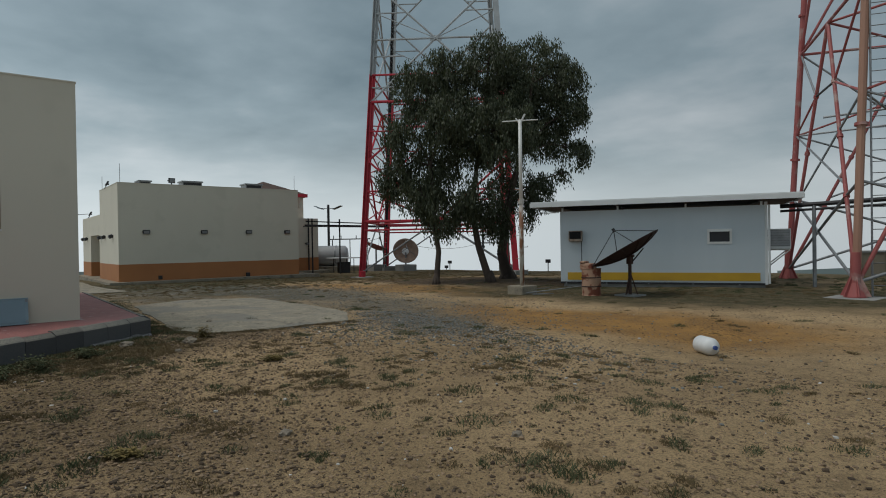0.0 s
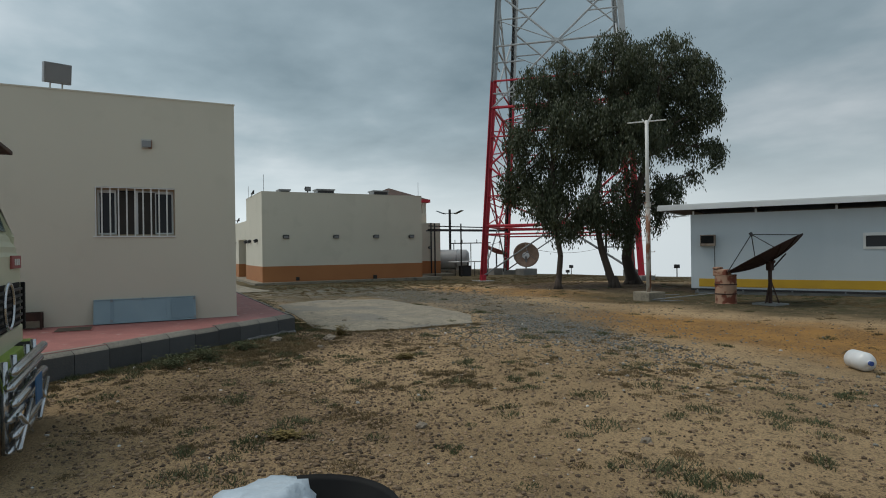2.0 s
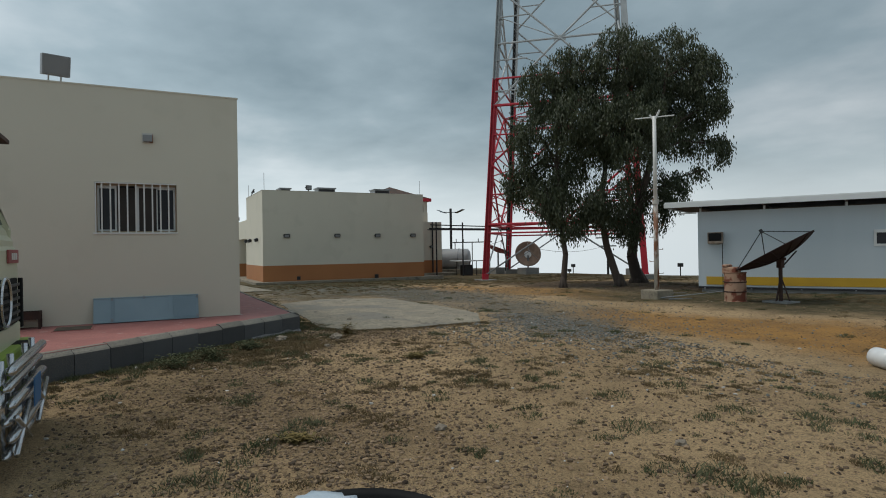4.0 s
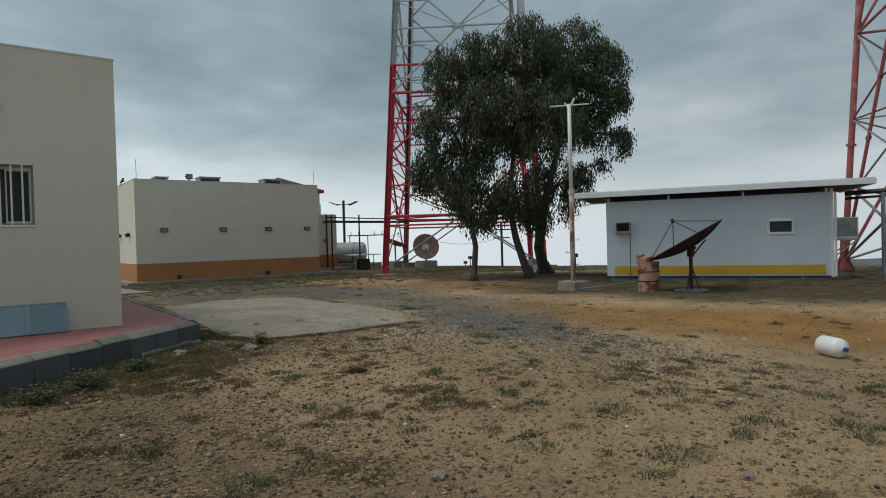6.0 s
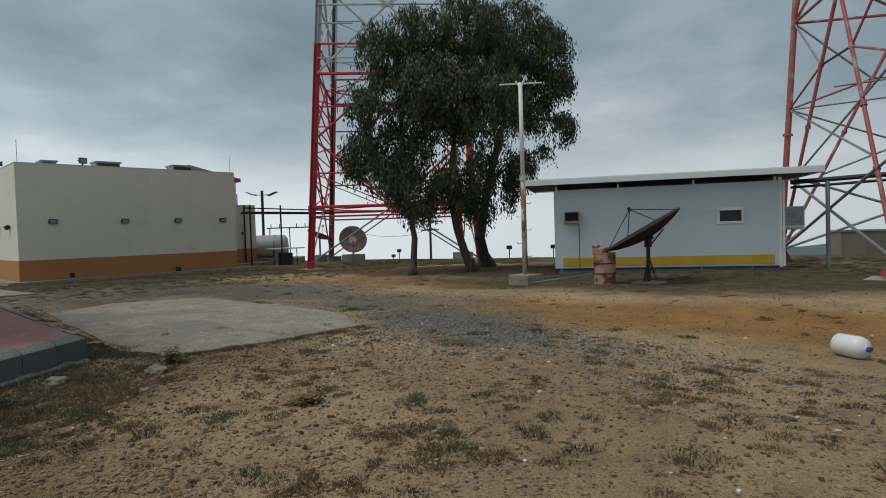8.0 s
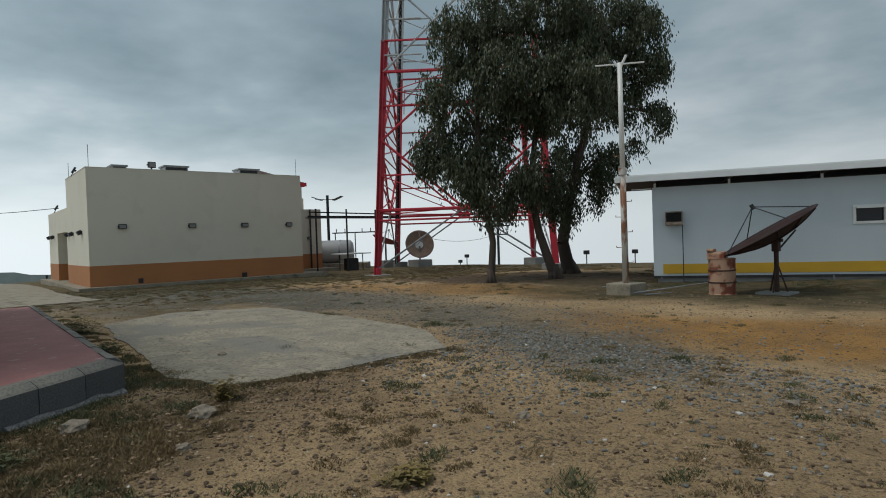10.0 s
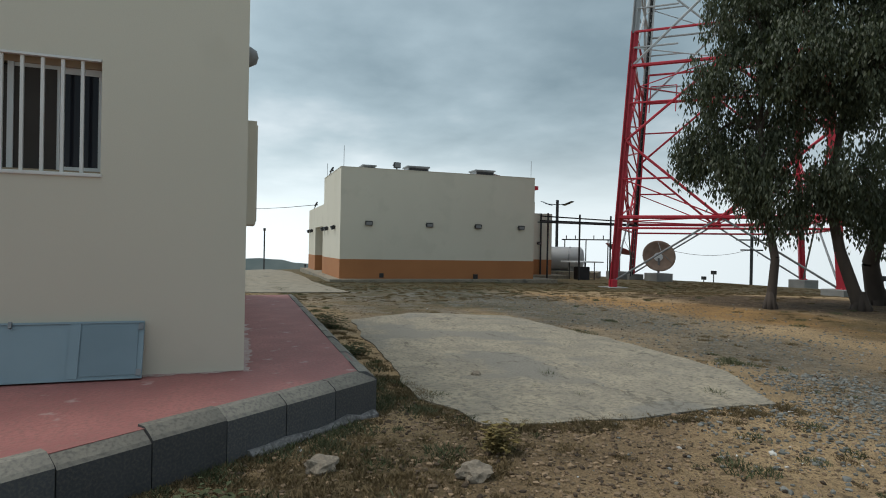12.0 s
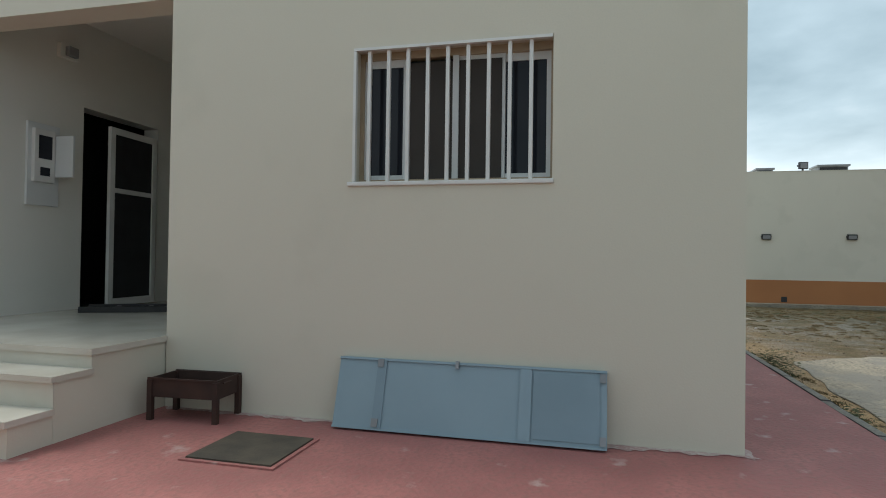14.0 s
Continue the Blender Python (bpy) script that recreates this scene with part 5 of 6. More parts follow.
drum = thing("oil_drum", pose(-11.42, 14.72, 0.25, 0, 0, 20), "rust-stained pinkish steel oil drum by the cabin", "drum")
b = bm_new()
R = 0.285
lathe(b, [(0.001, 0.0), (R, 0.0), (R + 0.012, 0.015), (R, 0.03), (R, 0.27), (R + 0.014, 0.29), (R, 0.31), (R, 0.54), (R + 0.014, 0.56), (R, 0.58), (R, 0.80), (R + 0.012, 0.815), (R + 0.012, 0.83), (R - 0.02, 0.83), (R - 0.02, 0.78), (0.001, 0.78)], 28)
part("barrel", b, DRUM, drum, smooth=False)
for z in (0.29, 0.56):
    b = bm_new()
    lathe(b, [(R + 0.010, z - 0.016), (R + 0.017, z), (R + 0.010, z + 0.016)], 28)
    part("hoop", b, RUST_STEEL, drum)
lid = thing("concrete_lump", pose(-11.42, 14.72, 1.03, 0, 0, 15), "broken concrete lump on top of the rusty drum", "rubble")
part("lump", boxes((-0.29, 0.10, -0.2, 0.2, 0, 0.20), (-0.29, -0.13, -0.22, 0.18, 0.19, 0.27), bevel=0.05), DRUM, lid)

jug = thing("water_bottle", pose(-4.9, 9.34, ground_z(-4.9, 9.34) + 0.14, 0, 90, -30), "large white plastic water bottle lying on the dirt", "bottle")
b = bm_new()
lathe(b, [(0.001, -0.22), (0.11, -0.22), (0.14, -0.19), (0.142, -0.05), (0.136, -0.03), (0.142, -0.01), (0.142, 0.10), (0.12, 0.16), (0.05, 0.19), (0.03, 0.20), (0.03, 0.215)], 28)
part("body", b, PLASTIC, jug, smooth=True)
part("cap", tubes(((0, 0, 0.205), (0, 0, 0.245), 0.034), seg=16), material("blue_cap", [(0.03, 0.08, 0.30), (0.03, 0.07, 0.26)], 0.4, 4, 40, 0, 0.001), jug, "blue cap")

bin_ = thing("litter_drum", pose(-1.36, 0.17, 0.33), "open black drum filled with plastic rubbish bags", "bin")
b = bm_new()
lathe(b, [(0.001, 0.0), (0.262, 0.0), (0.267, 0.3), (0.277, 0.31), (0.267, 0.32), (0.267, 0.6), (0.277, 0.61), (0.267, 0.62), (0.267, 0.855), (0.28, 0.87), (0.267, 0.885), (0.252, 0.87), (0.252, 0.55), (0.001, 0.55)], 32)
part("barrel", b, BLACK, bin_, smooth=True)
for x, y, z, r, s in ((-0.05, -0.09, 0.835, 0.13, 1), (0.10, 0.07, 0.70, 0.14, 2), (-0.06, 0.13, 0.72, 0.12, 3)):
    b = bm_new()
    bmesh.ops.create_icosphere(b, subdivisions=4, radius=r)
    for v in b.verts:
        d = v.co.normalized()
        v.co *= 1 + 0.30 * noise.noise(d * 1.9 + Vector((s * 5, 0, 0))) + 0.34 * abs(noise.noise(d * 3.4 + Vector((0, s * 7, 0)))) + 0.10 * abs(noise.noise(d * 9 + Vector((s, 0, 3))))
        v.co.z = min(v.co.z, r * 0.85 + 0.1 * v.co.x)
    bag = thing("rubbish_bag", pose(-1.36 + x, 0.17 + y, 0.33 + z), "crumpled blue-white plastic bag in the black drum", "plastic bag")
    part("bag", b, BAG, bag, smooth=True)

# ---------- truck ----------
TRX, TRY = -5.75, -1.28
truck = thing("truck", pose(TRX, TRY, 0.34), "cream cab-over truck with green bumper and chrome bull bar", "truck")
cabm = bm_new()
prof = [(0.0, 0.75), (0.0, 1.62), (-0.10, 1.75), (-0.36, 2.62), (-0.55, 2.74), (-2.0, 2.72), (-2.05, 0.75)]
ring = [[cabm.verts.new((x, y, z)) for y, z in prof] for x in (-1.08, 1.08)]
cabm.faces.new(ring[0]), cabm.faces.new(ring[1][::-1])
for i in range(len(prof)):
    cabm.faces.new((ring[0][i], ring[1][i], ring[1][(i + 1) % len(prof)], ring[0][(i + 1) % len(prof)]))
bmesh.ops.bevel(cabm, geom=cabm.edges[:], offset=0.05, segments=2, affect="EDGES")
part("cab", cabm, TRUCK_PAINT, truck)
nrm = Vector((0, 0.87, 0.26)).normalized()
ws = bm_new()
quad = [(-0.95, -0.115, 1.80), (0.95, -0.115, 1.80), (0.88, -0.336, 2.54), (-0.88, -0.336, 2.54)]
lo = [ws.verts.new(Vector(q) + nrm * 0.012) for q in quad]
hi = [ws.verts.new(Vector(q) + nrm * 0.022) for q in quad]
ws.faces.new(lo[::-1]), ws.faces.new(hi)
for i in range(4):
    ws.faces.new((lo[i], lo[(i + 1) % 4], hi[(i + 1) % 4], hi[i]))
part("windscreen", ws, WINDSCREEN, truck)
part("grille", boxes((-0.82, 0.82, 0.0, 0.03, 0.93, 1.33), bevel=0.01), BLACK, truck)
for k in range(6):
    part("grille_bar", boxes((-0.78, 0.78, 0.03, 0.055, 0.96 + k * 0.06, 0.985 + k * 0.06), bevel=0.004), DARK_METAL, truck)
b = bm_new()
for k in range(24):
    a0, a1 = 2 * math.pi * k / 24, 2 * math.pi * (k + 1) / 24
    tube(b, (0.19 * math.cos(a0), 0, 0.19 * math.sin(a0)), (0.19 * math.cos(a1), 0, 0.19 * math.sin(a1)), 0.014, seg=6)
part("badge_ring", b, CHROME, truck, "plain chrome ring", at=pose(0, 0.08, 1.16))
for x in (-0.75, 0.75):
    part("marker_plate", boxes((x - 0.22, x + 0.22, 0.001, 0.02, 1.46, 1.58), bevel=0.005), PALE_RED, truck, "red marker plate with white bars")
    for k in range(3):
        part("plate_bar", boxes((x - 0.12 + k * 0.09, x - 0.06 + k * 0.09, 0.021, 0.025, 1.49, 1.55)), WHITE_PAINT, truck)
    part("corner_flap", boxes((x * 1.45 - 0.03, x * 1.45 + 0.03, -0.12, 0.03, 0.86, 1.32), bevel=0.01), BLACK, truck)
part("lower_panel", boxes((-1.0, 1.0, -0.02, 0.02, 0.72, 0.92), bevel=0.01), TRUCK_PAINT, truck)
part("bumper", boxes((-1.12, 1.12, -0.45, 0.10, 0.62, 0.76), bevel=0.03), TRUCK_GREEN, truck, "lime green bumper")
part("bumper_skirt", boxes((-1.10, 1.10, -0.42, 0.06, 0.22, 0.62), bevel=0.02), GREY_STEEL, truck, "grey steel skirt")
for x in (-0.7, 0.7):
    part("bumper_step", boxes((x - 0.14, x + 0.14, -0.06, 0.105, 0.70, 0.764), bevel=0.01), BLACK, truck)
for k in range(6):
    z, y = 0.16 + k * 0.115, 0.19 + (0.03 if k % 2 else 0.0)
    b = bm_new()
    lathe(b, [(0.001, -0.80), (0.016, -0.79), (0.036, -0.72), (0.036, 0.72), (0.016, 0.79), (0.001, 0.80)], 14, pose(0, y, z, 0, 90, 0))
    part("bull_bar_tube", b, CHROME, truck, smooth=True)
for x in (-0.66, -0.3, 0.3, 0.66):
    part("bull_bar_upright", tubes(((x, 0.15, 0.12), (x, 0.15, 0.80), 0.024), seg=10), CHROME, truck, smooth=True)
for x in (-0.48, 0.48):
    part("bull_bar_brace", tubes(((x - 0.26, 0.25, 0.16), (x + 0.26, 0.25, 0.42), 0.02), seg=8), CHROME, truck, smooth=True)
    part("bull_bar_brace", tubes(((x - 0.26, 0.25, 0.42), (x + 0.26, 0.25, 0.16), 0.02), seg=8), CHROME, truck, smooth=True)
part("number_plate", boxes((-0.16, 0.16, 0.272, 0.28, 0.36, 0.58)), material("blue_plate", [(0.03, 0.16, 0.36), (0.03, 0.13, 0.30)], 0.5, 4, 40, 0, 0.001), truck, "blue number plate")
for x in (-0.4, 0.35):
    part("wiper", tubes(((x, -0.07, 1.80), (x + 0.45, -0.12, 1.98), 0.012), ((x, -0.08, 1.76), (x, -0.08, 1.82), 0.03), seg=6), BLACK, truck)
for x in (-1.18, 1.18):
    part("mirror", boxes((x - 0.08, x + 0.08, -0.35, -0.22, 1.95, 2.40), bevel=0.03), BLACK, truck)
    part("mirror_arm", tubes(((x * 0.9, -0.4, 2.45), (x, -0.28, 2.38), 0.015), seg=6), BLACK, truck)
part("sun_visor", boxes((-1.0, 1.0, -0.40, -0.04, 2.55, 2.59), bevel=0.008), SOFFIT, truck, "dark red-brown sun visor")
part("cargo_box", boxes((-1.15, 1.15, -6.6, -2.25, 0.95, 2.9), bevel=0.03), TRUCK_PAINT, truck)
part("chassis", boxes((-0.45, 0.45, -6.4, -0.4, 0.55, 0.9)), DARK_METAL, truck)
for y in (-1.05, -4.9):
    for x in (-0.95, 0.95):
        w = part("wheel", tubes(((x - 0.13, y, 0.47), (x + 0.13, y, 0.47), 0.47), seg=28), BLACK, truck, "black tyre")
        part("rim", tubes(((x - 0.135, y, 0.47), (x + 0.135, y, 0.47), 0.26), seg=20), GALV, w)

# ---------- trees ----------
LEAF = bpy.data.materials.new("eucalyptus_leaf")
LEAF.use_nodes = True
ln, ll = LEAF.node_tree.nodes, LEAF.node_tree.links
lb = ln["Principled BSDF"]
lb.inputs["Roughness"].default_value = 0.6
geo, lr = ln.new("ShaderNodeNewGeometry"), ln.new("ShaderNodeValToRGB")
ll.new(geo.outputs["Random Per Island"], lr.inputs[0])
lr.color_ramp.elements[0].color, lr.color_ramp.elements[1].color = (0.030, 0.042, 0.022, 1), (0.085, 0.098, 0.055, 1)
ll.new(lr.outputs[0], lb.inputs["Base Color"])
trans = ln.new("ShaderNodeBsdfTranslucent")
trans.inputs["Color"].default_value = (0.07, 0.09, 0.03, 1)
mixs = ln.new("ShaderNodeMixShader")
mixs.inputs[0].default_value = 0.25
ll.new(lb.outputs[0], mixs.inputs[1]), ll.new(trans.outputs[0], mixs.inputs[2])
ll.new(mixs.outputs[0], ln["Material Output"].inputs[0])

LAT, DEP, TREE_C = Vector((0.695, 0.719, 0)), Vector((-0.719, 0.695, 0)), Vector((-17.4, 16.05, 0))


def crown_place(s, d, z):
    p = TREE_C + LAT * (s if s < 1.2 else s - 0.12) + DEP * d
    return Vector((p.x, p.y, z))


# clumps: across, depth, height, radius, hang
CLUMPS = [
    [(-2.7, 0.2, 8.2, 1.25, 0.2), (-3.2, -0.2, 6.4, 1.05, 0.5), (-3.7, 0.1, 4.8, 0.85, 0.7), (-2.3, 0.6, 4.8, 1.25, 0.7), (-1.9, -0.5, 3.3, 0.95, 0.9),
     (-2.7, -0.4, 3.9, 0.85, 0.9), (-4.0, 0.2, 4.3, 0.45, 0.8), (-1.5, -0.6, 6.7, 1.3, 0.3), (-1.6, 0.2, 8.7, 1.15, 0.1)],
    [(0.1, 0.0, 9.0, 1.3, 0.1), (-0.6, 0.3, 6.6, 1.7, 0.3), (0.6, -0.6, 6.3, 1.5, 0.4), (-0.4, -0.5, 3.8, 1.0, 0.9), (0.3, 0.4, 2.95, 0.7, 1.0), (-0.9, 0.2, 3.4, 0.7, 1.0), (0.9, 0.5, 8.0, 1.2, 0.2)],
    [(2.0, 0.2, 8.8, 1.45, 0.1), (3.0, -0.2, 8.0, 1.1, 0.2), (2.5, 0.4, 6.4, 1.25, 0.3), (3.55, 0.0, 5.5, 0.62, 0.4), (1.0, 0.3, 4.1, 1.05, 0.9), (2.1, -0.2, 4.1, 0.65, 0.9),
     (1.5, -0.3, 3.2, 0.5, 1.0), (1.3, 0.6, 6.9, 1.2, 0.3), (3.0, 0.2, 4.6, 0.4, 0.8), (3.4, -0.3, 7.0, 0.7, 0.3)],
]
TRUNKS = [[(-2.05, -0.9, 0.30), (-1.95, -0.75, 1.6), (-2.15, -0.4, 2.8), (-2.3, 0.0, 5.0), (-2.3, 0.1, 7.6)],
          [(0.0, 0.0, 0.32), (-0.45, 0.1, 1.8), (-0.7, 0.2, 3.2), (-0.4, 0.2, 5.5), (0.0, 0.2, 8.4)],
          [(0.7, 1.9, 0.34), (0.45, 1.5, 1.5), (0.75, 1.0, 3.4), (1.4, 0.5, 5.4), (1.9, 0.3, 8.2)]]
GIRTH = [0.11, 0.15, 0.24]
leaf_rng = np.random.default_rng(4)


def limb(bm, pts, r0, r1):
    n = len(pts) - 1
    for i in range(n):
        tube(bm, pts[i], pts[i + 1], r0 + (r1 - r0) * i / n, r0 + (r1 - r0) * (i + 1) / n, 9, caps=False)


def leaves(centres, radius_each, hang_each, per):
    verts, faces = [], []
    for c, r, hang in zip(centres, radius_each, hang_each):
        # sprays: short hanging twigs each carrying a handful of narrow leaves
        for _ in range(int(per * r * r)):
            d = leaf_rng.normal(size=3)
            d /= np.linalg.norm(d)
            rr = r * (0.30 + 0.70 * leaf_rng.random() ** 0.6)
            tip = np.array(c) + d * rr * np.array((1, 1, 1.0))
            lump = noise.noise(Vector(tip) * 1.7)
            if lump + 0.55 * noise.noise(Vector(tip) * 3.9 + Vector((7, 0, 0))) < 0.02 + 0.12 * max(0, hang - 0.4):
                continue
            long = (0.16 + 0.42 * hang) * leaf_rng.uniform(0.6, 1.3)
            drift = leaf_rng.normal(size=2) * 0.10
            for k in range(9):
                f = k / 8
                base = tip + np.array((drift[0] * f, drift[1] * f, -long * f)) + leaf_rng.normal(size=3) * 0.07
                size = leaf_rng.uniform(0.085, 0.165)
                wide = size * 0.19
                ang = leaf_rng.uniform(0, 6.283)
                out = np.array((math.cos(ang), math.sin(ang), 0)) * size * leaf_rng.uniform(0.15, 0.75)
                down = np.array((0, 0, -size))
                across = np.array((-math.sin(ang), math.cos(ang), 0)) * wide
                mid_ = base + (out + down) * 0.45
                i0 = len(verts)
                verts.extend((tuple(base), tuple(mid_ + across), tuple(base + out + down), tuple(mid_ - across)))
                faces.append((i0, i0 + 1, i0 + 2, i0 + 3))
    mesh = bpy.data.meshes.new("crown")
    mesh.from_pydata(verts, [], faces)
    mesh.materials.append(LEAF)
    return mesh


for clumps, trunk, girth in zip(CLUMPS, TRUNKS, GIRTH):
    if girth == 0.24:
        clumps = [(q * 1.04, d + 1.3, 1.9 + (z - 1.9) * 1.05, r, hang) for q, d, z, r, hang in clumps]
    pts = [crown_place(*q) for q in trunk]
    base = Vector((pts[0].x, pts[0].y, 0))
    tree = thing("eucalyptus_tree", Matrix.Translation((base.x, base.y, 0)), "tall eucalyptus tree with drooping dark green leaves", "tree", "trees in the yard")
    local = [q - base for q in pts]
    b = bm_new()
    limb(b, [local[0] - Vector((0, 0, 0.35))] + local, girth * 1.25, 0.05)
    for i in range(7):
        a = i * 0.9
        tube(b, local[0] + Vector((math.cos(a) * girth * 1.7, math.sin(a) * girth * 1.7, -0.15)), local[0] + Vector((0, 0, 0.45)), girth * 0.5, girth * 0.7, 6)
    part("trunk", b, BARK, tree, smooth=True)
    tops = []
    for s, d, z, r, hang in clumps:
        target = crown_place(s, d, z) - base
        start = min(local[1:], key=lambda q: (q - target).length + (4 if q.z > target.z + 0.3 else 0))
        bend = start.lerp(target, 0.5) + Vector((0, 0, 0.35))
        b = bm_new()
        limb(b, [start, bend, target], 0.055, 0.022)
        for k in range(5):
            w = Vector((random.uniform(-1, 1), random.uniform(-1, 1), random.uniform(-0.6, 0.9))) * r * 0.75
            limb(b, [bend.lerp(target, random.uniform(0.3, 1)), target + w], 0.02, 0.008)
        part("limb", b, BARK, tree, smooth=True)
        tops.append(tuple(target))
    crown = new("crown", leaves(tops, [c[3] for c in clumps], [c[4] for c in clumps], 1050))
    crown.parent = tree

# ---------- distance ----------
def ridge(name, a0, a1, dist, low_z, top, seed, label):
    """A low far ridge on an arc round the yard; its height changes along it."""
    b = bm_new()
    n = 60
    low, high, back_ = [], [], []
    for i in range(n + 1):
        a = radians(a0 + (a1 - a0) * i / n)
        h = low_z + top * math.sin(math.pi * min(1, max(0, i / n))) ** 1.3 * (0.8 + 0.5 * noise.noise((i * 0.16, seed, 0)) + 0.14 * noise.noise((i * 0.9, seed, 4)))
        c, s = math.cos(a), math.sin(a)
        low.append(b.verts.new((dist * c - 5, dist * s, -dist * 0.12)))
        high.append(b.verts.new(((dist * 1.12) * c - 5, (dist * 1.12) * s, h)))
        back_.append(b.verts.new(((dist * 1.4) * c - 5, (dist * 1.4) * s, -dist * 0.12)))
    for i in range(n):
        b.faces.new((low[i], low[i + 1], high[i + 1], high[i]))
        b.faces.new((high[i], high[i + 1], back_[i + 1], back_[i]))
    return tagged(part(name, b, HILL), label, "hill", kind="structure")


ridge("hill", 48, 112, 300, -14, 13.5, 2.0, "low scrub-covered hill beyond the yard")
ridge("hill", 150, 210, 900, -42, 18, 5.0, "far hazy ridge beyond the buildings")

# ---------- loose ground cover ----------
gr = random.Random(11)
KEEP_OUT = [(-20.0, -8.4, -9.0, 2.5), (-7.1, -4.5, -9.0, -1.0)]


def free(x, y):
    for x0, x1, y0, y1 in KEEP_OUT:
        if x0 < x < x1 and y0 < y < y1:
            return x0 == -20.0 and y > -1.4 and (x + 8.5) * 3.86 + (y + 1.4) * 3.1 > 0.25
    if -18.7 < x < -11.05 and 3.2 < y < 6.7:
        return gr.random() < 0.12
    return x > -33.2 or y < 5.0


DRY = material("dry_grass", [(0.115, 0.086, 0.040), (0.20, 0.142, 0.070)], 0.9, 2.0, 30, 0, 0.01)
GREEN = material("green_weed", [(0.062, 0.078, 0.032), (0.105, 0.11, 0.055)], 0.9, 2.0, 30, 0, 0.01)


def tuft_field(name, count, mat, label, want, tall, blades, spread, bias):
    verts, faces = [], []
    made = tries = 0
    while made < count and tries < count * 40:
        tries += 1
        x, y = (gr.uniform(-13, 1.5), gr.uniform(-1.6, 8)) if gr.random() < bias else (gr.uniform(-34, 3), gr.uniform(-2.5, 27))
        if not free(x, y) or gr.random() > want(x, y):
            continue
        made += 1
        z = ground_z(x, y)
        big, squash, lie = gr.uniform(0.4, 1.4) ** 1.6, gr.uniform(0.35, 1.0), gr.uniform(0, 6.283)
        for _ in range(int(blades * (0.4 + big))):
            a, r = gr.uniform(0, 6.283), spread * big * math.sqrt(gr.random())
            ox, oy = r * math.cos(a), r * math.sin(a) * squash
            bx, by = x + ox * math.cos(lie) - oy * math.sin(lie), y + ox * math.sin(lie) + oy * math.cos(lie)
            top = 1 - 0.6 * r / (spread * big)
            lean, h, turn, out = gr.uniform(0.3, 1.8), tall * big * top * gr.uniform(0.4, 1.2), gr.uniform(0, 6.283), gr.uniform(0, 6.283)
            w = 0.004 + 0.005 * gr.random()
            tx, ty = bx + math.cos(out) * h * lean, by + math.sin(out) * h * lean
            i0 = len(verts)
            verts.extend(((bx - w * math.sin(turn), by + w * math.cos(turn), z - 0.012), (bx + w * math.sin(turn), by - w * math.cos(turn), z - 0.012), (tx, ty, z + h)))
            faces.append((i0, i0 + 1, i0 + 2))
    mesh = bpy.data.meshes.new(name)
    mesh.from_pydata(verts, [], faces)
    mesh.materials.append(mat)
    return tagged(new(name, mesh), label, "grass", kind="stuff")


def near_kerb(x, y):
    return max(math.exp(-((x + 8.5) * 3.86 + (y + 1.4) * 3.1) ** 2 / 3.0) if y < 2.6 and x > -12 else 0, math.exp(-(y - 2.75) ** 2 / 0.05) if x < -11.4 else 0)


def dry_want(x, y):
    n = max(0.0, -0.05 + 1.5 * noise.noise((x * 0.45, y * 0.45, 2)) + 0.7 * noise.noise((x * 1.7, y * 1.7, 6)))
    edge = 0.9 if y > 14 + (x + 13) * 0.5 else (0.045 if x > -4 else 0.15)
    left = 0.7 * math.exp(-((x + 8.0) ** 2 + (y - 1.4) ** 2) / 10)
    rim = math.exp(-(x + 10.85) ** 2 / 0.02) * (3.0 < y < 6.2) + math.exp(-(y - 3.02) ** 2 / 0.012) * (-17.5 < x < -11)
    return 0.9 * rim + max(0.03, n) * (edge + left) + 0.45 * near_kerb(x, y) + (0.3 if x < -22 else 0)


def green_want(x, y):
    return 0.5 * near_kerb(x, y) + (0.25 if y > 15.5 + (x + 13) * 0.5 and x > -15 else 0.015) + 0.35 * max(0.0, noise.noise((x * 0.8, y * 0.8, 12)) - 0.1) * math.exp(-((x + 7.5) ** 2 + (y - 1.2) ** 2) / 8)


tuft_field("dry_grass", 8500, DRY, "scattered low tufts of dry grass", dry_want, 0.030, 80, 0.088, 0.4)
tuft_field("green_weeds", 1500, GREEN, "patches of low green weeds along the kerb", green_want, 0.05, 75, 0.13, 0.5)


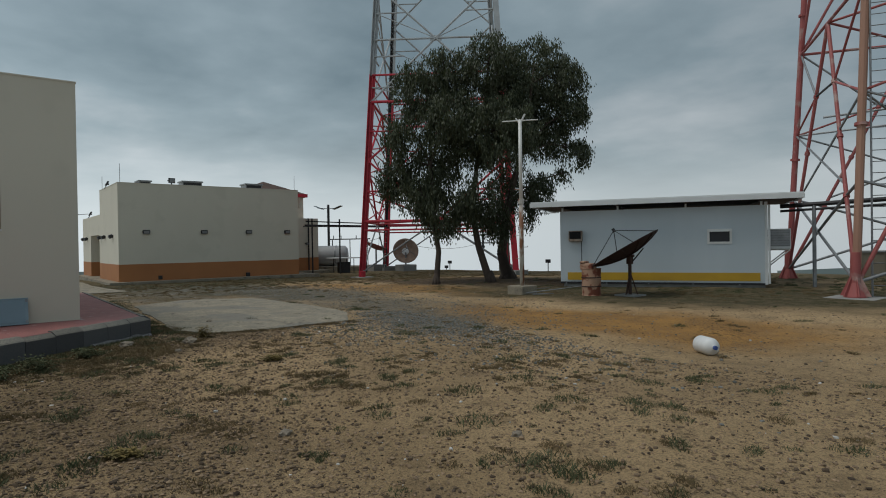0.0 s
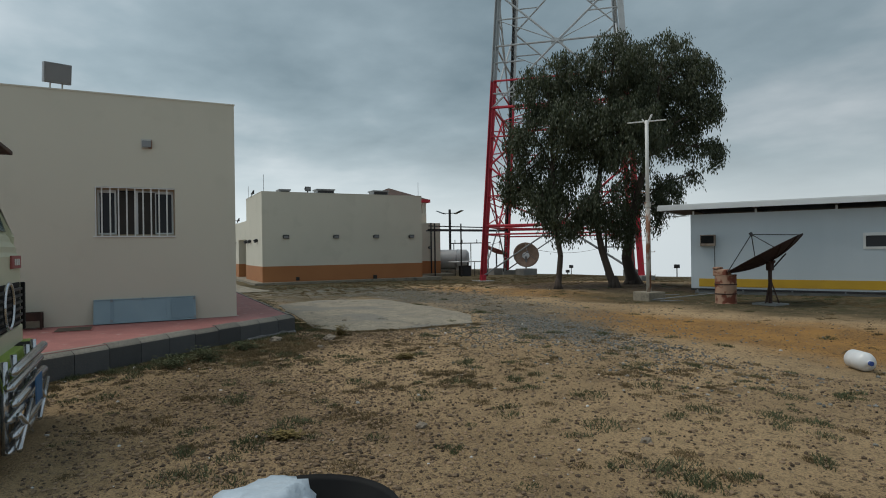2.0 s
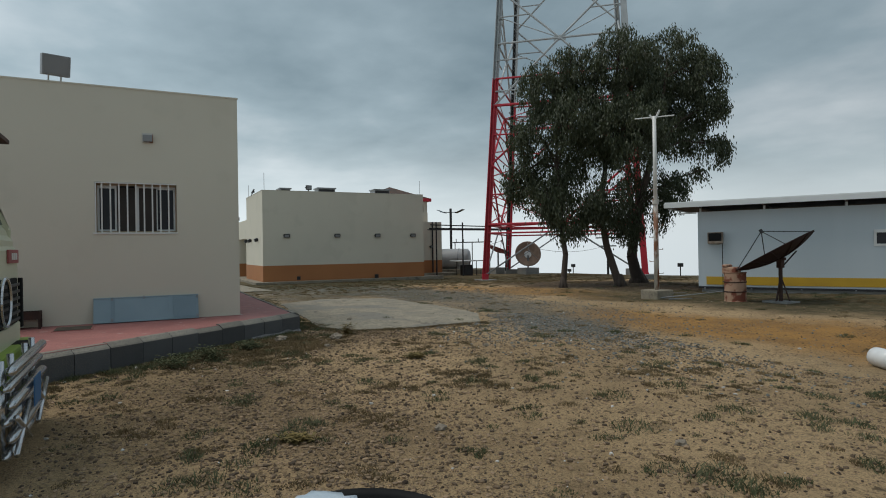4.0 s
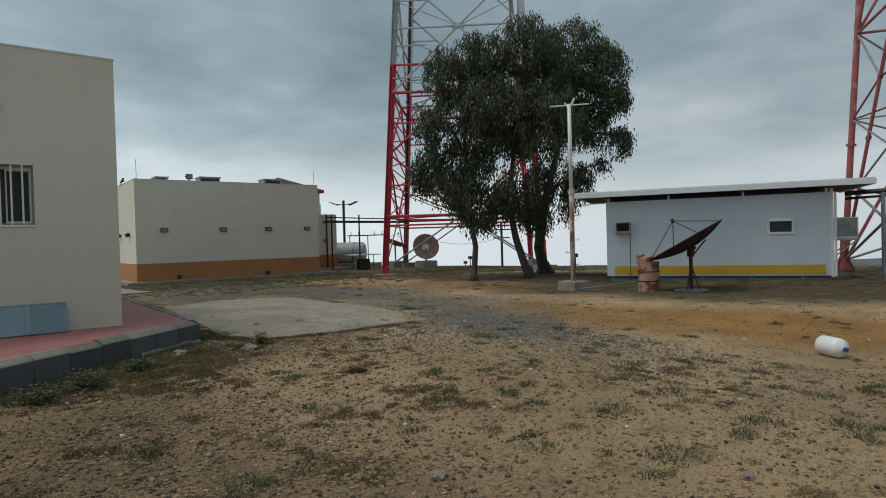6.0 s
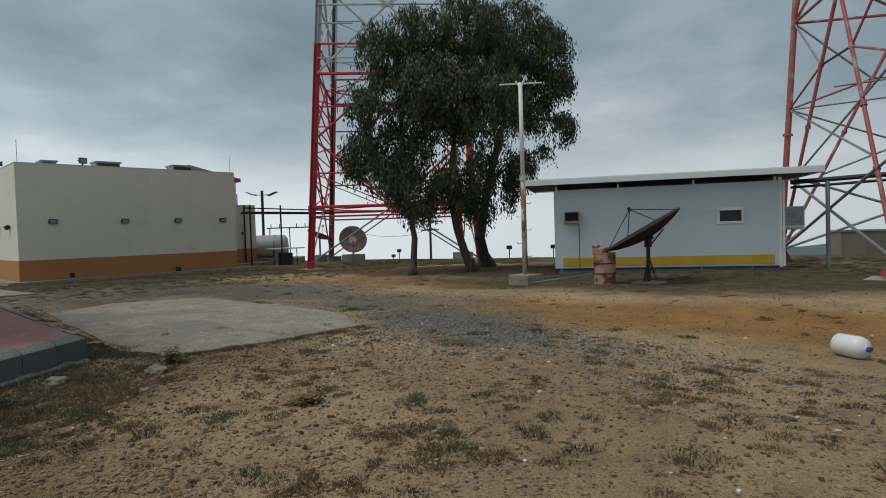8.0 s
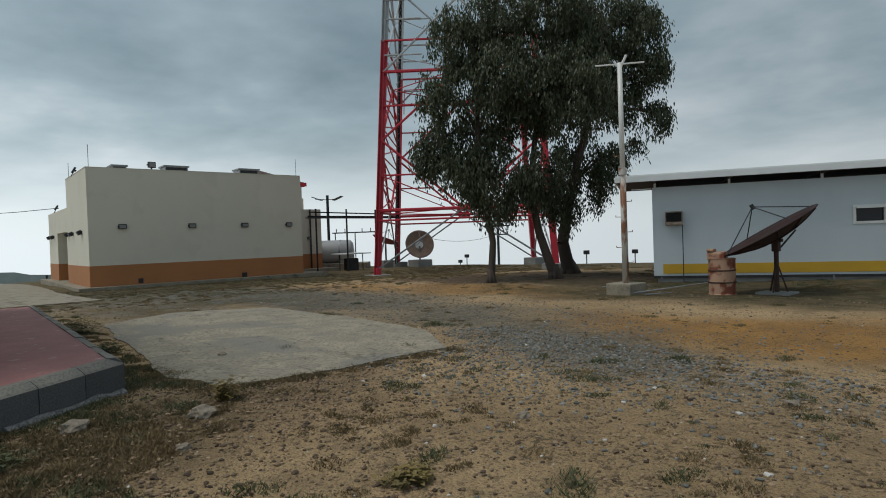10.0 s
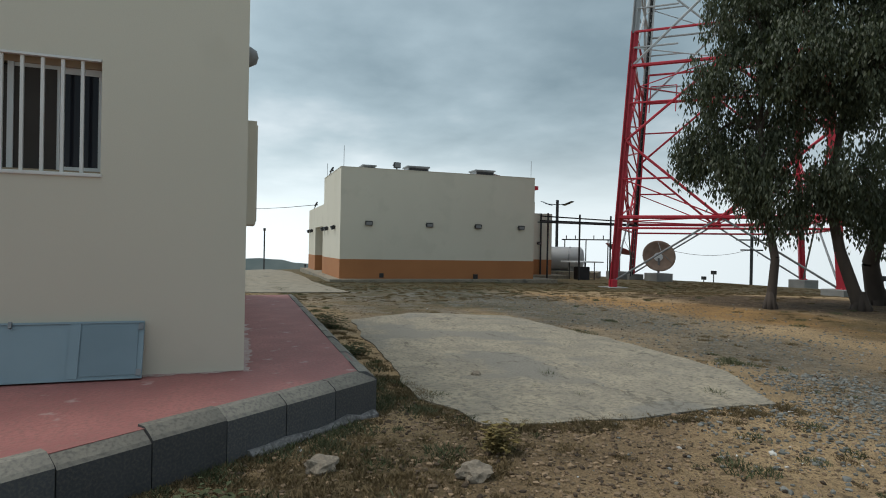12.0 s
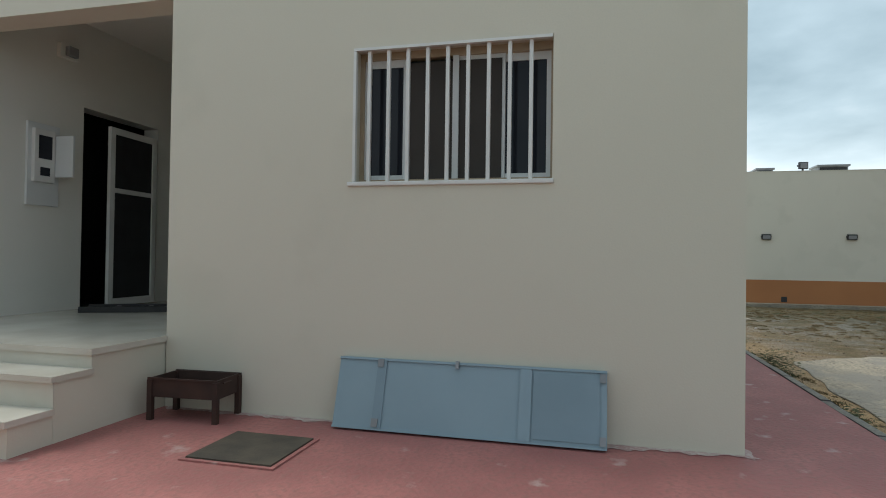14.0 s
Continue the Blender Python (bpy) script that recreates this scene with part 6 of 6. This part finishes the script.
def stone_field(name, count, mat, label, want, r0, r1):
    proto = bmesh.new()
    bmesh.ops.create_icosphere(proto, subdivisions=1, radius=1)
    pv = [v.co.copy() for v in proto.verts]
    pf = [[v.index for v in f.verts] for f in proto.faces]
    proto.free()
    verts, faces = [], []
    made = tries = 0
    while made < count and tries < count * 30:
        tries += 1
        x, y = (gr.uniform(-12, 2), gr.uniform(-1.2, 8)) if gr.random() < 0.6 else (gr.uniform(-24, 2.5), gr.uniform(-1.5, 15))
        if not free(x, y) or gr.random() > want(x, y):
            continue
        made += 1
        z = ground_z(x, y)
        s = r0 + (r1 - r0) * gr.random() ** 3
        sx, sy, sz, a = s * gr.uniform(0.7, 1.4), s * gr.uniform(0.7, 1.3), s * gr.uniform(0.5, 0.95), gr.uniform(0, 6.283)
        ca, sa, i0 = math.cos(a), math.sin(a), len(verts)
        for q in pv:
            k = 1 + gr.uniform(-0.34, 0.3)
            px, py = q.x * sx * k, q.y * sy * k
            verts.append((x + px * ca - py * sa, y + px * sa + py * ca, z + q.z * sz * k + sz * 0.3))
        faces.extend([[i0 + j for j in f] for f in pf])
    mesh = bpy.data.meshes.new(name)
    mesh.from_pydata(verts, [], faces)
    mesh.materials.append(mat)
    return tagged(new(name, mesh), label, "stones", kind="stuff")


def island_stone(name, c0, c1):
    m = bpy.data.materials.new(name)
    m.use_nodes = True
    n, l = m.node_tree.nodes, m.node_tree.links
    g, r = n.new("ShaderNodeNewGeometry"), n.new("ShaderNodeValToRGB")
    r.color_ramp.elements[0].color, r.color_ramp.elements[1].color = (*c0, 1), (*c1, 1)
    l.new(g.outputs["Random Per Island"], r.inputs[0])
    l.new(r.outputs[0], n["Principled BSDF"].inputs["Base Color"])
    n["Principled BSDF"].inputs["Roughness"].default_value = 0.95
    return m


def brown_want(x, y):
    return 0.25 + 1.0 * math.exp(-((x + 5.5) ** 2 / 8 + (y - 0.9) ** 2 / 1.8)) + 0.6 * math.exp(-((x + 10.2) ** 2 / 3 + (y - 3.4) ** 2 / 1.5))


def grey_want(x, y):
    return 1.0 * math.exp(-((x + 10.5) ** 2 / 14 + (y - 7.3) ** 2 / 3)) + 0.9 * math.exp(-((x + 20) ** 2 / 90 + (y - 9.8) ** 2 / 3))


stone_field("pebbles", 60000, island_stone("brown_pebbles", (0.05, 0.035, 0.024), (0.34, 0.24, 0.15)), "small brown pebbles and soil crumbs on the yard", brown_want, 0.005, 0.021)
stone_field("gravel", 12000, island_stone("grey_gravel", (0.10, 0.108, 0.10), (0.25, 0.25, 0.232)), "loose blue-grey gravel across the yard", grey_want, 0.006, 0.026)
stone_field("pale_litter", 330, island_stone("pale_chips", (0.42, 0.40, 0.37), (0.66, 0.65, 0.62)), "pale stone chips and bits of litter", lambda x, y: 0.25 + 0.75 * near_kerb(x + 1.0, y + 0.8), 0.008, 0.030)


ROCK = material("brown_field_stone", [(0.24, 0.20, 0.155), (0.16, 0.135, 0.105), (0.30, 0.255, 0.20)], 0.95, 6, 50, 0.5, 0.008)


def rock(x, y, r, seed, label):
    b = bm_new()
    bmesh.ops.create_icosphere(b, subdivisions=3, radius=r)
    for v in b.verts:
        d = v.co.normalized()
        v.co *= 1 + 0.45 * noise.noise(d * 1.6 + Vector((seed, 0, 0))) + 0.10 * noise.noise(d * 5 + Vector((0, seed, 0)))
        v.co.z *= 0.6
    ob = part("rock", b, ROCK, at=pose(x, y, ground_z(x, y) + r * 0.25))
    return tagged(ob, label, "rock", "loose rocks")


for x, y, r, s in ((-10.0, 2.7, 0.10, 1), (-10.4, 1.85, 0.10, 2), (-9.3, 2.35, 0.05, 3), (-12.75, 3.83, 0.06, 4), (-8.2, 4.6, 0.05, 5), (-3.3, 3.4, 0.045, 6), (-6.9, 6.4, 0.05, 7), (-4.6, 2.0, 0.05, 8)):
    rock(x, y, r, s, "rough grey stone lying on the dirt")


def weed(x, y, tall, wide, count, mat, label, seed):
    """A single upright weed: thin stems that carry small leaves."""
    r = np.random.default_rng(seed)
    z = ground_z(x, y)
    verts, faces = [], []
    for _ in range(count):
        a, lean, h = r.uniform(0, 6.283), r.uniform(0.05, 0.7), tall * r.uniform(0.45, 1.1)
        sx, sy = r.normal() * wide * 0.25, r.normal() * wide * 0.25
        tx, ty = sx + math.cos(a) * h * lean, sy + math.sin(a) * h * lean
        i0 = len(verts)
        verts.extend(((sx - 0.004, sy, -0.02), (sx + 0.004, sy, -0.02), (tx, ty, h)))
        faces.append((i0, i0 + 1, i0 + 2))
        for k in range(6):
            f = (k + 1) / 6.5
            px, py, pz = sx + (tx - sx) * f, sy + (ty - sy) * f, h * f
            b, s = r.uniform(0, 6.283), 0.035 * r.uniform(0.6, 1.3)
            i0 = len(verts)
            verts.extend(((px, py, pz), (px + s * math.cos(b + 0.4), py + s * math.sin(b + 0.4), pz + s * 0.3), (px + 1.7 * s * math.cos(b), py + 1.7 * s * math.sin(b), pz + s * 0.2), (px + s * math.cos(b - 0.4), py + s * math.sin(b - 0.4), pz + s * 0.3)))
            faces.append((i0, i0 + 1, i0 + 2, i0 + 3))
    mesh = bpy.data.meshes.new("weed")
    mesh.from_pydata(verts, [], faces)
    mesh.materials.append(mat)
    ob = new("weed", mesh)
    ob.matrix_basis = pose(x, y, z)
    return tagged(ob, label, "weed", "weeds in the yard", "stuff")


STRAW = material("yellow_straw", [(0.22, 0.16, 0.05), (0.15, 0.12, 0.045)], 0.9, 4, 30, 0, 0.01)
for k, (x, y, h, w, c, m, t) in enumerate(((-10.35, 3.0, 0.19, 0.16, 50, STRAW, "yellowing upright weed beside the concrete slab"), (-16.9, 2.85, 0.30, 0.5, 90, GREEN, "bushy green weed between pavement and slab"),
                                            (-14.4, 2.75, 0.16, 0.4, 60, GREEN, "low green weed beside the pavement kerb"), (-9.2, 0.6, 0.2, 0.4, 70, GREEN, "bushy green weed at the foot of the kerb"),
                                            (-8.9, 0.15, 0.18, 0.5, 70, GREEN, "bushy green weed at the foot of the kerb"), (-9.8, 1.25, 0.14, 0.4, 60, GREEN, "low green weed at the foot of the kerb"),
                                            (-4.9, 0.85, 0.06, 0.2, 40, STRAW, "small dry weed in the dirt"), (-7.8, 3.2, 0.07, 0.25, 45, STRAW, "small dry weed in the dirt"))):
    weed(x, y, h, w, c, m, t, 50 + k)
